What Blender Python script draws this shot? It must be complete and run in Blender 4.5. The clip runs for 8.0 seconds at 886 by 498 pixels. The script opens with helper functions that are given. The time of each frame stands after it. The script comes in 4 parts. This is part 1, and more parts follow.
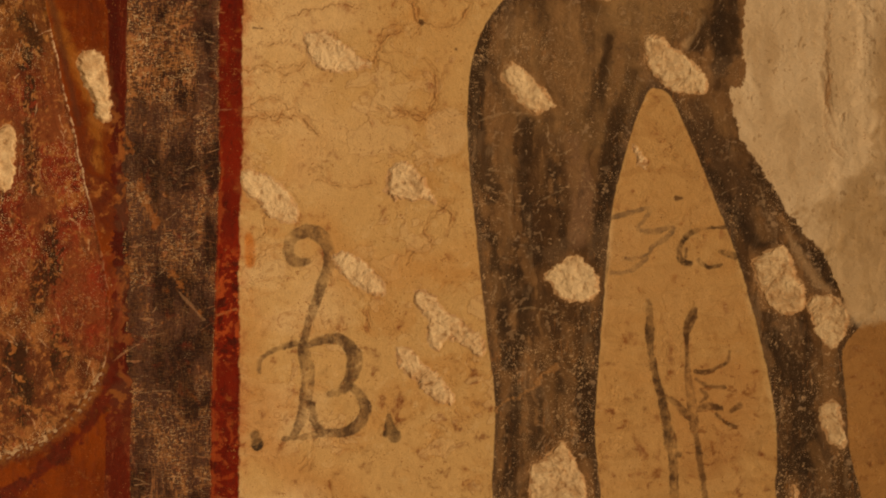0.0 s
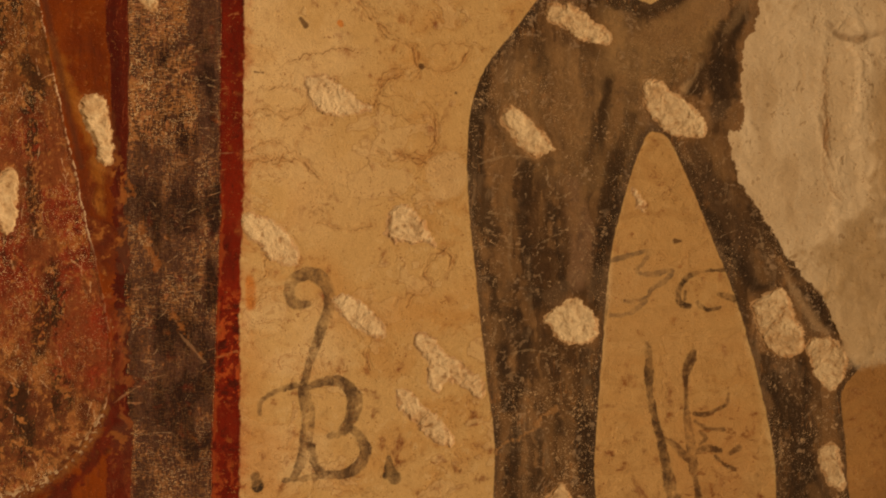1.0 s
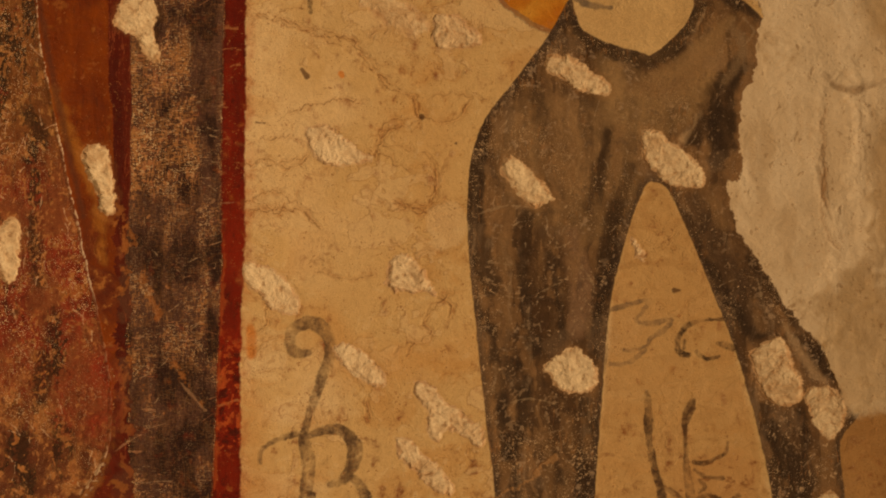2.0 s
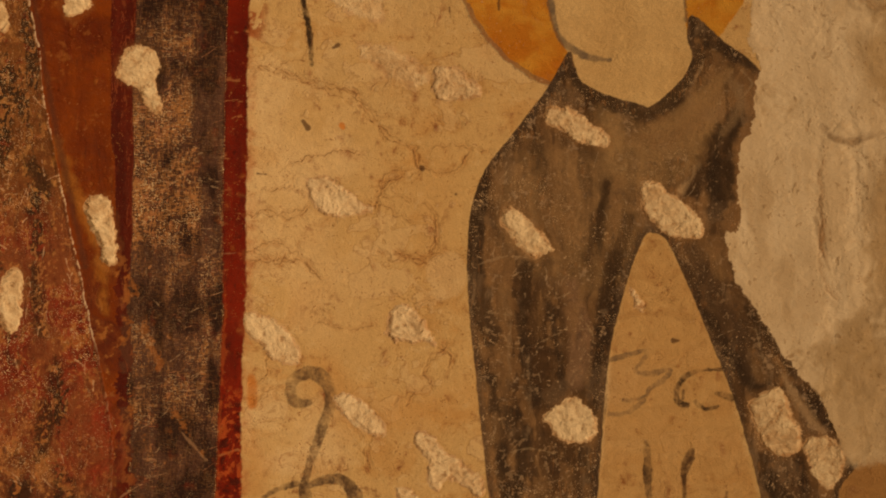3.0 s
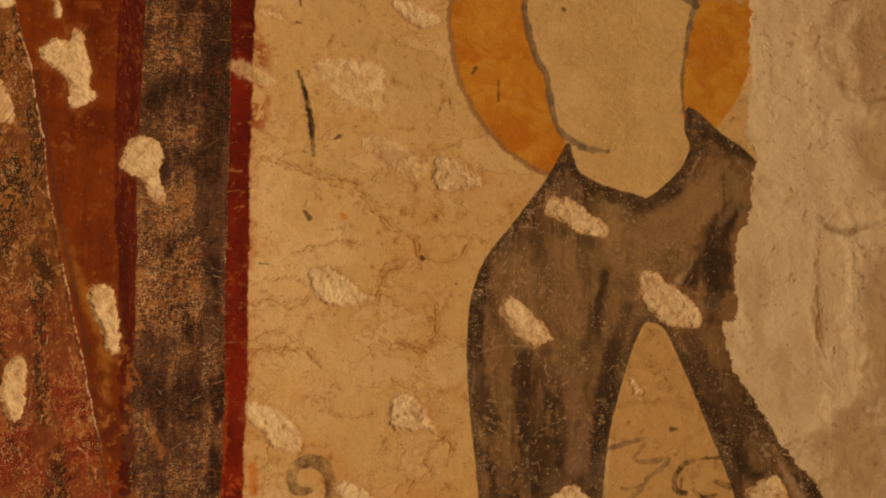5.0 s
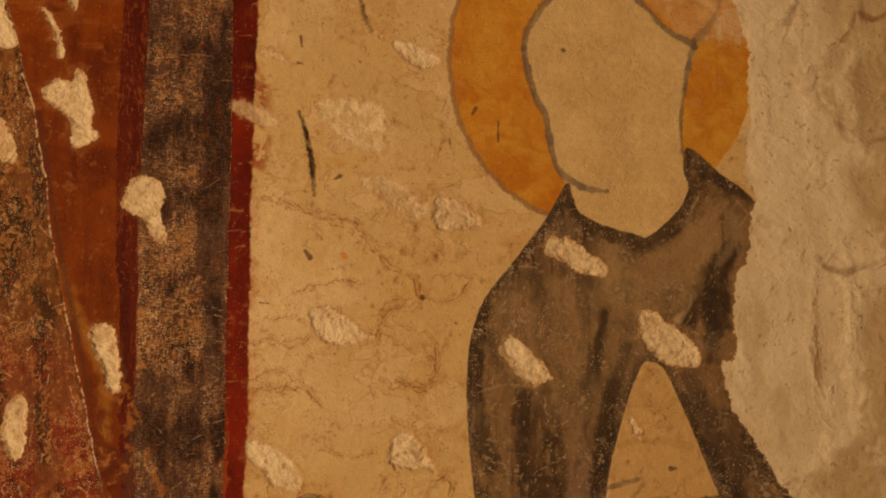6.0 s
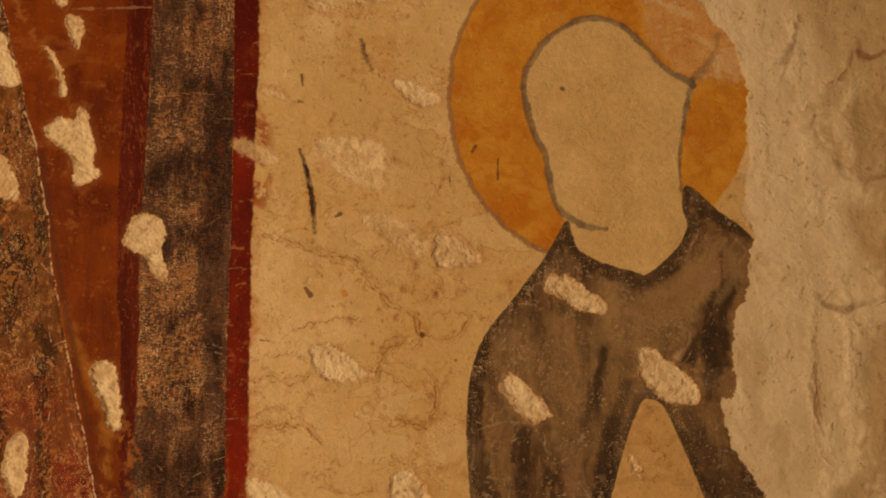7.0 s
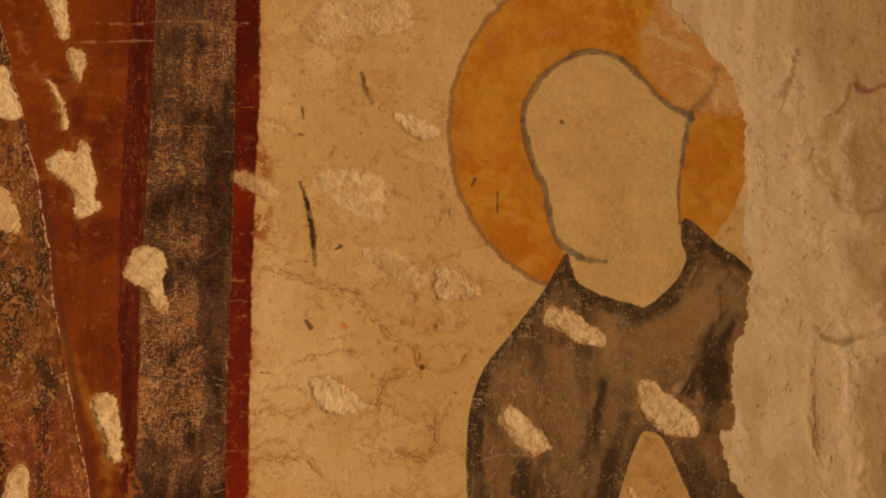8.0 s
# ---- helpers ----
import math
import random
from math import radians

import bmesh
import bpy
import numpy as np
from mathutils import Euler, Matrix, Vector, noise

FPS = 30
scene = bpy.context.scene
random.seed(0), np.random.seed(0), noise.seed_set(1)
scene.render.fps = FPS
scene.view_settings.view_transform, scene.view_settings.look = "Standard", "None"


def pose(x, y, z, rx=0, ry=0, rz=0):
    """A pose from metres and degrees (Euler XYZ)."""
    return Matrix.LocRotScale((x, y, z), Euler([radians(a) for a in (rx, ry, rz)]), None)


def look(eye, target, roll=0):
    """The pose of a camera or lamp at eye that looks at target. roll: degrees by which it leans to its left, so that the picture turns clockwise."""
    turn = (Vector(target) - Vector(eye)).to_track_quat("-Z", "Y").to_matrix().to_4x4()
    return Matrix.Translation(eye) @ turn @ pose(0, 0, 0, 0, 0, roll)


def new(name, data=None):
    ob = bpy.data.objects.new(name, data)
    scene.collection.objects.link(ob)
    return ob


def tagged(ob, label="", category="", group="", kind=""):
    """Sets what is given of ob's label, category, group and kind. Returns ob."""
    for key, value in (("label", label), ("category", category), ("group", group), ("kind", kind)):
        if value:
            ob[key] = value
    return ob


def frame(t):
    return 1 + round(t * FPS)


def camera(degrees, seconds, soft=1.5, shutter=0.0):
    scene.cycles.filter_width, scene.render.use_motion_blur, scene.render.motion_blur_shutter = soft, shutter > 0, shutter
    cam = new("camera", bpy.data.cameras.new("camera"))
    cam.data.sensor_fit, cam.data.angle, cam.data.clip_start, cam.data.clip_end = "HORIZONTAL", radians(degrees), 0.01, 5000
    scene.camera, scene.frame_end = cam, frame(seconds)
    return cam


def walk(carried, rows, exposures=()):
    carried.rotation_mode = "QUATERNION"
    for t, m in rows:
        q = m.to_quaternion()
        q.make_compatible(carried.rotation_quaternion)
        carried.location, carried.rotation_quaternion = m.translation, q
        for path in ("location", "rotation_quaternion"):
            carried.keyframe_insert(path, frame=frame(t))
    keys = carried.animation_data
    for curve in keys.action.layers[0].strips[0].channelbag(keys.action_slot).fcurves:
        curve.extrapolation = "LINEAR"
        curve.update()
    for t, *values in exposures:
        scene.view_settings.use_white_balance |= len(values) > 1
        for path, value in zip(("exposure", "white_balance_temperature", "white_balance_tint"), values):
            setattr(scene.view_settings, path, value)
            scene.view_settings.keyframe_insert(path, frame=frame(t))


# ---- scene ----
# A close stretch of a painted church wall, lit by a warm lamp.
# The wall's face is the plane y = 0; the camera rises in front of it.
cam = camera(61.9, 8.0, soft=1.7)
ROWS = [  # seconds, x, y, z, yaw, pitch, roll
    (0.0, 0.0010, -0.7550, 1.5155, -0.212, -1.485, -0.007),
    (0.5, 0.0014, -0.7561, 1.5331, -0.184, -1.332, 0.007),
    (1.0, 0.0025, -0.7574, 1.5547, -0.108, -1.144, 0.031),
    (1.5, 0.0018, -0.7587, 1.5765, -0.148, -0.887, 0.044),
    (3.0, 0.0022, -0.7642, 1.6451, -0.112, -0.205, 0.093),
    (3.5, 0.0016, -0.7658, 1.6694, -0.153, -0.059, 0.120),
    (4.0, 0.0021, -0.7679, 1.6914, -0.117, 0.126, 0.149),
    (4.5, 0.0017, -0.7700, 1.7121, -0.136, 0.163, 0.135),
    (6.0, 0.0014, -0.7752, 1.7654, -0.141, 0.834, 0.200),
    (6.5, 0.0012, -0.7772, 1.7824, -0.141, 1.010, 0.186),
    (7.0, 0.0022, -0.7788, 1.7976, -0.081, 1.364, 0.204),
    (7.5, 0.0016, -0.7806, 1.8152, -0.114, 1.413, 0.214),
    (8.0, 0.0023, -0.7825, 1.8285, -0.076, 1.618, 0.220),
]


def heading(x, y, z, yaw, pitch, roll):
    a, b = radians(yaw), radians(pitch)
    way = Vector((-math.sin(a) * math.cos(b), math.cos(a) * math.cos(b), math.sin(b)))
    eye = Vector((x, y, z))
    return look(eye, eye + way, roll)


walk(cam, [(row[0], heading(*row[1:])) for row in ROWS])

# ---- light: one warm lamp to the side, behind the camera ----
world = bpy.data.worlds.new("world")
world.use_nodes = True
world.node_tree.nodes["Background"].inputs[0].default_value = (1.0, 0.8, 0.6, 1)
world.node_tree.nodes["Background"].inputs[1].default_value = 0.02
scene.world = world
lamp_data = bpy.data.lights.new("room_lamp", "AREA")
lamp_data.shape, lamp_data.size, lamp_data.energy = "DISK", 0.22, 78.0
lamp_data.color = (1.0, 0.60, 0.26)
lamp = new("room_lamp", lamp_data)
lamp.matrix_world = look((-2.3, -2.45, 1.45), (0.05, 0, 1.62))
tagged(lamp, kind="structure")

# ---- materials ----


def node_material(name):
    mat = bpy.data.materials.new(name)
    mat.use_nodes = True
    tree = mat.node_tree
    bsdf = tree.nodes["Principled BSDF"]
    return mat, tree, bsdf


def noise_node(tree, coord, scale, detail=4.0, rough=0.6):
    n = tree.nodes.new("ShaderNodeTexNoise")
    n.inputs["Scale"].default_value, n.inputs["Detail"].default_value = scale, detail
    n.inputs["Roughness"].default_value = rough
    tree.links.new(coord, n.inputs["Vector"])
    return n.outputs["Fac"]


def remap(tree, value, a, b, c, d):
    m = tree.nodes.new("ShaderNodeMapRange")
    tree.links.new(value, m.inputs["Value"])
    for key, v in (("From Min", a), ("From Max", b), ("To Min", c), ("To Max", d)):
        m.inputs[key].default_value = v
    return m.outputs["Result"]


def fleck_mask(tree, coord, stretch, scale, lo, hi, patchy):
    """Small losses and painted glints: noise cut off high, in patches; stretch draws it out along x, y, z."""
    m = tree.nodes.new("ShaderNodeMapping")
    m.inputs["Scale"].default_value = stretch
    tree.links.new(coord, m.inputs["Vector"])
    small = noise_node(tree, m.outputs[0], scale, 2, 0.6)
    large = noise_node(tree, coord, patchy, 3, 0.6)
    total = tree.nodes.new("ShaderNodeMath")
    total.operation = "MULTIPLY_ADD"
    tree.links.new(large, total.inputs[0])
    total.inputs[1].default_value = 0.5
    tree.links.new(small, total.inputs[2])
    return remap(tree, total.outputs[0], lo + 0.25, hi + 0.25, 0, 1)


def pigment_material(name, rough, grain, bump, grit, flecks=()):
    """Lime plaster that carries the pigment laid on it, with fine grain and relief.
    flecks: rows of stretch, scale, low and high cut, patch scale, strength and colour."""
    mat, tree, bsdf = node_material(name)
    coord = tree.nodes.new("ShaderNodeNewGeometry").outputs["Position"]
    tint = tree.nodes.new("ShaderNodeAttribute")
    tint.attribute_name = "pigment"
    fine = noise_node(tree, coord, 900, 3)
    mid = noise_node(tree, coord, 150, 5)
    a = remap(tree, fine, 0.25, 0.75, 1 - grain, 1 + grain)
    b = remap(tree, mid, 0.25, 0.75, 1 - 0.7 * grain, 1 + 0.7 * grain)
    both = tree.nodes.new("ShaderNodeMath")
    both.operation = "MULTIPLY"
    tree.links.new(a, both.inputs[0])
    tree.links.new(b, both.inputs[1])
    mix = tree.nodes.new("ShaderNodeVectorMath")
    mix.operation = "SCALE"
    tree.links.new(tint.outputs["Color"], mix.inputs[0])
    tree.links.new(both.outputs[0], mix.inputs["Scale"])
    colour = mix.outputs[0]
    for stretch, scale, lo, hi, patchy, strength, tone in flecks:
        over = tree.nodes.new("ShaderNodeMix")
        over.data_type = "RGBA"
        cover = fleck_mask(tree, coord, stretch, scale, lo, hi, patchy)
        much = tree.nodes.new("ShaderNodeMath")
        much.operation = "MULTIPLY"
        tree.links.new(remap(tree, cover, 0, 1, 0, strength), much.inputs[0])
        tree.links.new(tint.outputs["Alpha"], much.inputs[1])   # how far the paint is worn here
        tree.links.new(much.outputs[0], over.inputs["Factor"])
        tree.links.new(colour, over.inputs["A"])
        over.inputs["B"].default_value = (*tone, 1)
        colour = over.outputs["Result"]
    tree.links.new(colour, bsdf.inputs["Base Color"])
    tree.links.new(remap(tree, mid, 0.3, 0.7, rough - 0.1, rough + 0.1), bsdf.inputs["Roughness"])
    bsdf.inputs["Specular IOR Level"].default_value = 0.12
    height = tree.nodes.new("ShaderNodeMath")
    height.operation = "ADD"
    tree.links.new(noise_node(tree, coord, grit, 4, 0.65), height.inputs[0])
    tree.links.new(mid, height.inputs[1])
    bp = tree.nodes.new("ShaderNodeBump")
    bp.inputs["Strength"].default_value, bp.inputs["Distance"].default_value = bump, 0.001
    tree.links.new(height.outputs[0], bp.inputs["Height"])
    tree.links.new(bp.outputs[0], bsdf.inputs["Normal"])
    return mat


def room_material(name, colour, scale):
    mat, tree, bsdf = node_material(name)
    coord = tree.nodes.new("ShaderNodeNewGeometry").outputs["Position"]
    big, small = noise_node(tree, coord, scale, 6), noise_node(tree, coord, scale * 14, 4)
    ramp = tree.nodes.new("ShaderNodeValToRGB")
    ramp.color_ramp.elements[0].position, ramp.color_ramp.elements[1].position = 0.3, 0.7
    ramp.color_ramp.elements[0].color = (*[0.72 * c for c in colour], 1)
    ramp.color_ramp.elements[1].color = (*colour, 1)
    tree.links.new(big, ramp.inputs[0])
    tree.links.new(ramp.outputs[0], bsdf.inputs["Base Color"])
    bsdf.inputs["Roughness"].default_value = 0.85
    bp = tree.nodes.new("ShaderNodeBump")
    bp.inputs["Strength"].default_value, bp.inputs["Distance"].default_value = 0.4, 0.003
    tree.links.new(small, bp.inputs["Height"])
    tree.links.new(bp.outputs[0], bsdf.inputs["Normal"])
    return mat


LIME_GLINT, WORN, SOOT, RUST = (0.652, 0.553, 0.440), (0.420, 0.235, 0.112), (0.029, 0.014, 0.015), (0.273, 0.125, 0.058)
RED = (0.273, 0.041, 0.024)
EVEN, TALL, WIDE = (1, 1, 1), (1, 1, 0.3), (0.3, 1, 1)
M_FRESCO = pigment_material("painted_lime_plaster", 0.8, 0.09, 0.65, 500, (
    (EVEN, 420, 0.66, 0.74, 40, 0.5, RUST), (EVEN, 190, 0.69, 0.74, 60, 0.5, RUST), (WIDE, 500, 0.66, 0.78, 30, 0.3, RUST), (EVEN, 260, 0.68, 0.76, 25, 0.35, LIME_GLINT)))
# pale rows: small flakes, with their tiny highlights put into the colour
M_ROBE = pigment_material("worn_dark_paint", 0.7, 0.16, 0.6, 420, (
    (TALL, 300, 0.58, 0.72, 35, 0.4, WORN), (EVEN, 200, 0.60, 0.74, 22, 0.4, SOOT),
    (EVEN, 330, 0.65, 0.70, 30, 0.55, LIME_GLINT), (EVEN, 700, 0.63, 0.68, 50, 0.55, LIME_GLINT)))
# pale rows here and on the band: glints of rough paint, laid as colour
M_MOTTLED = pigment_material("flaked_dark_paint", 0.7, 0.22, 0.8, 420, (
    ((1, 1, 0.45), 120, 0.55, 0.66, 30, 0.65, SOOT), (EVEN, 130, 0.59, 0.68, 22, 0.6, RED), ((1, 1, 0.5), 300, 0.57, 0.64, 26, 0.6, WORN),
    (EVEN, 360, 0.63, 0.69, 24, 0.6, LIME_GLINT), (EVEN, 700, 0.63, 0.68, 50, 0.8, LIME_GLINT)))
M_BAND = pigment_material("worn_band_paint", 0.7, 0.22, 0.8, 420, (
    (TALL, 480, 0.51, 0.60, 40, 0.65, WORN), (WIDE, 480, 0.52, 0.61, 40, 0.65, WORN), (EVEN, 260, 0.55, 0.63, 50, 0.6, SOOT),
    (EVEN, 420, 0.60, 0.66, 34, 0.7, LIME_GLINT), (WIDE, 700, 0.61, 0.67, 60, 0.6, LIME_GLINT)))
M_RED = pigment_material("red_earth_paint", 0.7, 0.14, 0.35, 600, (
    (EVEN, 300, 0.66, 0.74, 35, 0.5, WORN), (TALL, 220, 0.60, 0.74, 24, 0.4, SOOT), (EVEN, 620, 0.68, 0.74, 30, 0.3, WORN)))
M_BARE = pigment_material("bare_lime_plaster", 0.88, 0.08, 0.4, 330, (
    (EVEN, 300, 0.67, 0.75, 24, 0.4, RUST), (EVEN, 130, 0.60, 0.74, 14, 0.35, LIME_GLINT)))
M_CHIP = pigment_material("rough_lime_patch", 0.9, 0.12, 1.0, 360, ((EVEN, 300, 0.64, 0.74, 40, 0.4, WORN),))
M_WALL = room_material("aged_limewash", (0.55, 0.45, 0.31), 3)
M_FLOOR = room_material("worn_stone_paving", (0.3, 0.26, 0.21), 2)

# ---- the room that closes the place ----


def box_mesh(name, boxes, material):
    bm = bmesh.new()
    for (x0, y0, z0), (x1, y1, z1) in boxes:
        bmesh.ops.create_cube(bm, size=1, matrix=Matrix.Translation(((x0 + x1) / 2, (y0 + y1) / 2, (z0 + z1) / 2))
                              @ Matrix.Diagonal((x1 - x0, y1 - y0, z1 - z0, 1)))
    me = bpy.data.meshes.new(name)
    bm.to_mesh(me)
    bm.free()
    me.materials.append(material)
    return new(name, me)


X0, X1, Z0, Z1, STEP = -480.0, 480.0, -472.0, 428.0, 0.8  # painted stretch, mm; z from the 1.7 m line
LEVEL = 1.7
ax, bx, az, bz = X0 / 1000, X1 / 1000, LEVEL + Z0 / 1000, LEVEL + Z1 / 1000
wall = box_mesh("wall_north", [((-2.6, 0.02, 0), (2.6, 0.55, 3.4)),
                               ((-2.6, 0.0, 0), (ax, 0.02, 3.4)), ((bx, 0.0, 0), (2.6, 0.02, 3.4)),
                               ((ax, 0.0, 0), (bx, 0.02, az)), ((ax, 0.0, bz), (bx, 0.02, 3.4))], M_WALL)
tagged(wall, "thick old church wall of lime plaster", "wall", kind="structure")
for name, lo, hi, mat, label, cat in (
        ("wall_south", (-2.6, -4.0, 0), (2.6, -3.7, 3.4), M_WALL, "plain limewashed wall behind", "wall"),
        ("wall_west", (-2.9, -4.0, 0), (-2.6, 0.55, 3.4), M_WALL, "plain limewashed side wall", "wall"),
        ("wall_east", (2.6, -4.0, 0), (2.9, 0.55, 3.4), M_WALL, "plain limewashed side wall", "wall"),
        ("floor", (-2.9, -4.0, -0.2), (2.9, 0.55, 0.0), M_FLOOR, "worn grey stone floor", "floor"),
        ("ceiling", (-2.9, -4.0, 3.4), (2.9, 0.55, 3.6), M_WALL, "plain limewashed ceiling", "ceiling")):
    tagged(box_mesh(name, [(lo, hi)], mat), label, cat, kind="structure")

# ---- the wall's painted face: a fine sheet of plaster, worked out in millimetres ----
gx, gz = np.arange(X0, X1 + 0.4, STEP, dtype=np.float32), np.arange(Z0, Z1 + 0.4, STEP, dtype=np.float32)
U, V = np.meshgrid(gx, gz)
H, W = U.shape
ALL = (slice(0, H), slice(0, W))
FAR = 16.0


def grain(u, v, seed):
    """Smooth value noise, about -1 to 1."""
    tab = np.random.RandomState(seed).rand(256, 256).astype(np.float32) * 2 - 1
    iu, iv = np.floor(u).astype(np.int32), np.floor(v).astype(np.int32)
    fu, fv = (u - iu), (v - iv)
    fu, fv = fu * fu * (3 - 2 * fu), fv * fv * (3 - 2 * fv)
    a, b, c, d = iu & 255, (iu + 1) & 255, iv & 255, (iv + 1) & 255
    return (tab[c, a] * (1 - fu) + tab[c, b] * fu) * (1 - fv) + (tab[d, a] * (1 - fu) + tab[d, b] * fu) * fv


def fbm(sx, sz, seed, octaves=4, gain=0.55):
    """Layered noise whose largest spots are sx by sz millimetres."""
    total, amp, norm = 0.0, 1.0, 0.0
    for k in range(octaves):
        f = 2.03 ** k
        c, s = math.cos(0.5 + 1.1 * k), math.sin(0.5 + 1.1 * k)
        u, v = (UW, VW) if sx != sz else (UW * c - VW * s, UW * s + VW * c)
        total = total + amp * grain(u * f / sx + 37.7 * k + 900, v * f / sz + 11.3 * k + 900, seed + k)
        norm += amp
        amp *= gain
    return total / norm * 1.6


UW = U + 4 * grain(U / 23 + 500, V / 23 + 500, 501) + 0.8 * grain(U / 7 + 500, V / 7 + 500, 502)
VW = V + 4 * grain(U / 21 + 700, V / 21 + 700, 503) + 0.8 * grain(U / 8 + 700, V / 8 + 700, 504)


def ramp01(x, a, b):
    t = np.clip((x - a) / (b - a), 0, 1)
    return t * t * (3 - 2 * t)


def spline(pts, closed=True, n=4):
    """Catmull-Rom curve through the points."""
    p = np.array(pts, np.float32)
    m = len(p)
    out = []
    for i in range(m if closed else m - 1):
        a, b, c, d = ((p[(i + k) % m] if closed else p[min(max(i + k, 0), m - 1)]) for k in (-1, 0, 1, 2))
        for k in range(n):
            t = k / n
            out.append(0.5 * (2 * b + (c - a) * t + (2 * a - 5 * b + 4 * c - d) * t * t + (3 * b - a - 3 * c + d) * t ** 3))
    if not closed:
        out.append(p[-1])
    return np.array(out)


def jagged(pts, seed, rough=0.16):
    """A curve through the points, broken into short crooked runs."""
    rng = random.Random(seed)
    line = [tuple(p) for p in spline(pts, closed=False, n=2)]
    for _ in range(3):
        out = [line[0]]
        for p, q in zip(line[:-1], line[1:]):
            dx, dz, k = q[0] - p[0], q[1] - p[1], rng.gauss(0, rough)
            out += [((p[0] + q[0]) / 2 - k * dz, (p[1] + q[1]) / 2 + k * dx), q]
        line = out
    return line


def window(x0, x1, z0, z1, pad):
    i0, i1 = int(max(0, math.floor((z0 - pad - Z0) / STEP))), int(min(H, math.ceil((z1 + pad - Z0) / STEP) + 1))
    j0, j1 = int(max(0, math.floor((x0 - pad - X0) / STEP))), int(min(W, math.ceil((x1 + pad - X0) / STEP) + 1))
    return (slice(i0, i1), slice(j0, j1)) if i1 > i0 and j1 > j0 else None


def around(pts, pad=16.0):
    """The part of the sheet that holds these points, with a margin."""
    xs, zs = [p[0] for p in pts], [p[1] for p in pts]
    return window(min(xs), max(xs), min(zs), max(zs), pad)


def near(pts, far, s=ALL):
    """Distance to a polyline, less its half-width where points carry one."""
    r0, r1, c0, c1 = s[0].start, s[0].stop, s[1].start, s[1].stop
    best = np.full((r1 - r0, c1 - c0), far, np.float32)
    for p, q in zip(pts[:-1], pts[1:]):
        w = window(min(p[0], q[0]), max(p[0], q[0]), min(p[1], q[1]), max(p[1], q[1]), far + 8)
        if w is None:
            continue
        i0, i1 = max(w[0].start, r0), min(w[0].stop, r1)
        j0, j1 = max(w[1].start, c0), min(w[1].stop, c1)
        if i1 <= i0 or j1 <= j0:
            continue
        u, v = U[i0:i1, j0:j1], V[i0:i1, j0:j1]
        own = (slice(i0 - r0, i1 - r0), slice(j0 - c0, j1 - c0))
        dx, dz = q[0] - p[0], q[1] - p[1]
        t = np.clip(((u - p[0]) * dx + (v - p[1]) * dz) / (dx * dx + dz * dz + 1e-9), 0, 1)
        d = np.hypot(u - p[0] - t * dx, v - p[1] - t * dz)
        if len(p) > 2:
            d = d - (p[2] + t * (q[2] - p[2]))
        best[own] = np.minimum(best[own], d)
    return best


def region(pts, smooth=True, s=ALL):
    """Signed distance in millimetres to a closed outline, positive inside."""
    p = spline(pts) if smooth else np.array(pts, np.float32)
    ring = np.vstack([p, p[:1]])
    zs, xs = gz[s[0]], gx[s[1]]
    inside = np.zeros((len(zs), len(xs)), bool)
    for a, b in zip(ring[:-1], ring[1:]):
        lo, hi = (a, b) if a[1] < b[1] else (b, a)
        rows = np.nonzero((zs >= lo[1]) & (zs < hi[1]))[0]
        if len(rows):
            cross = lo[0] + (zs[rows] - lo[1]) / (hi[1] - lo[1]) * (hi[0] - lo[0])
            inside[rows] ^= xs[None, :] < cross[:, None]
    d = near(ring, FAR, s)
    return np.where(inside, d, -d)


def stroke(pts, s=ALL):
    """Signed distance to a brush stroke of (x, z, half-width), positive inside."""
    return -near(spline(pts, closed=False), 8.0, s)


def edge_x(pts):
    """The x of an edge that runs from top to bottom, row by row."""
    p = np.array(sorted(pts, key=lambda q: q[1]), float)
    return np.interp(gz, p[:, 1], p[:, 0]).astype(np.float32)[:, None]


pigment = np.zeros((H, W, 3), np.float32)
relief = np.zeros((H, W), np.float32)   # towards the room, mm
part_of = np.zeros((H, W), np.int32)
wear = np.ones((H, W), np.float32)      # how far the paint is rubbed through, 0 to 1


def lay(mask, colour, s=ALL):
    """Lay a colour over the sheet, or over one part of it, as far as the mask goes."""
    under = pigment[s]
    under += (np.asarray(colour, np.float32) - under) * np.clip(mask, 0, 1)[..., None]


def blend(a, b, m):
    m = np.clip(m, 0, 1)[..., None]
    return np.asarray(a) * (1 - m) + np.asarray(b) * m


rag = 1.3 * fbm(9, 9, 5, 4)          # ragged paint edges
rag_fine = 0.8 * fbm(3, 3, 9, 2)
n_big, n_mid, n_small = fbm(160, 120, 21, 4), fbm(45, 40, 31, 4), fbm(9, 9, 41, 4)
n_flat = fbm(60, 14, 51, 4)          # drawn out sideways, as by a float
n_up = fbm(9, 90, 61, 4)             # drawn out upright, as by a brush
n_thread = fbm(2.0, 9, 71, 2)
n_weft = fbm(9, 2.0, 81, 2)
n_grit = fbm(3.2, 3.2, 211, 2)

# ground: cream lime plaster with ochre stains
CREAM, PALE, OCHRE, STAIN = (0.645, 0.515, 0.312), (0.745, 0.652, 0.490), (0.560, 0.372, 0.175), (0.332, 0.182, 0.088)
lay(np.ones((H, W)), blend(CREAM, PALE, ramp01(n_big + 0.5 * n_mid, -0.1, 0.9)))
lay(0.55 * ramp01(n_mid + 0.35 * n_flat - 0.3 * n_big + 0.25 * n_small, 0.1, 0.9), OCHRE)
lay(0.4 * ramp01(n_small + 0.5 * n_flat + 0.3 * n_grit, 0.85, 1.25), STAIN)
lay(0.35 * ramp01(-n_small - 0.3 * n_grit, 0.5, 1.0), PALE)
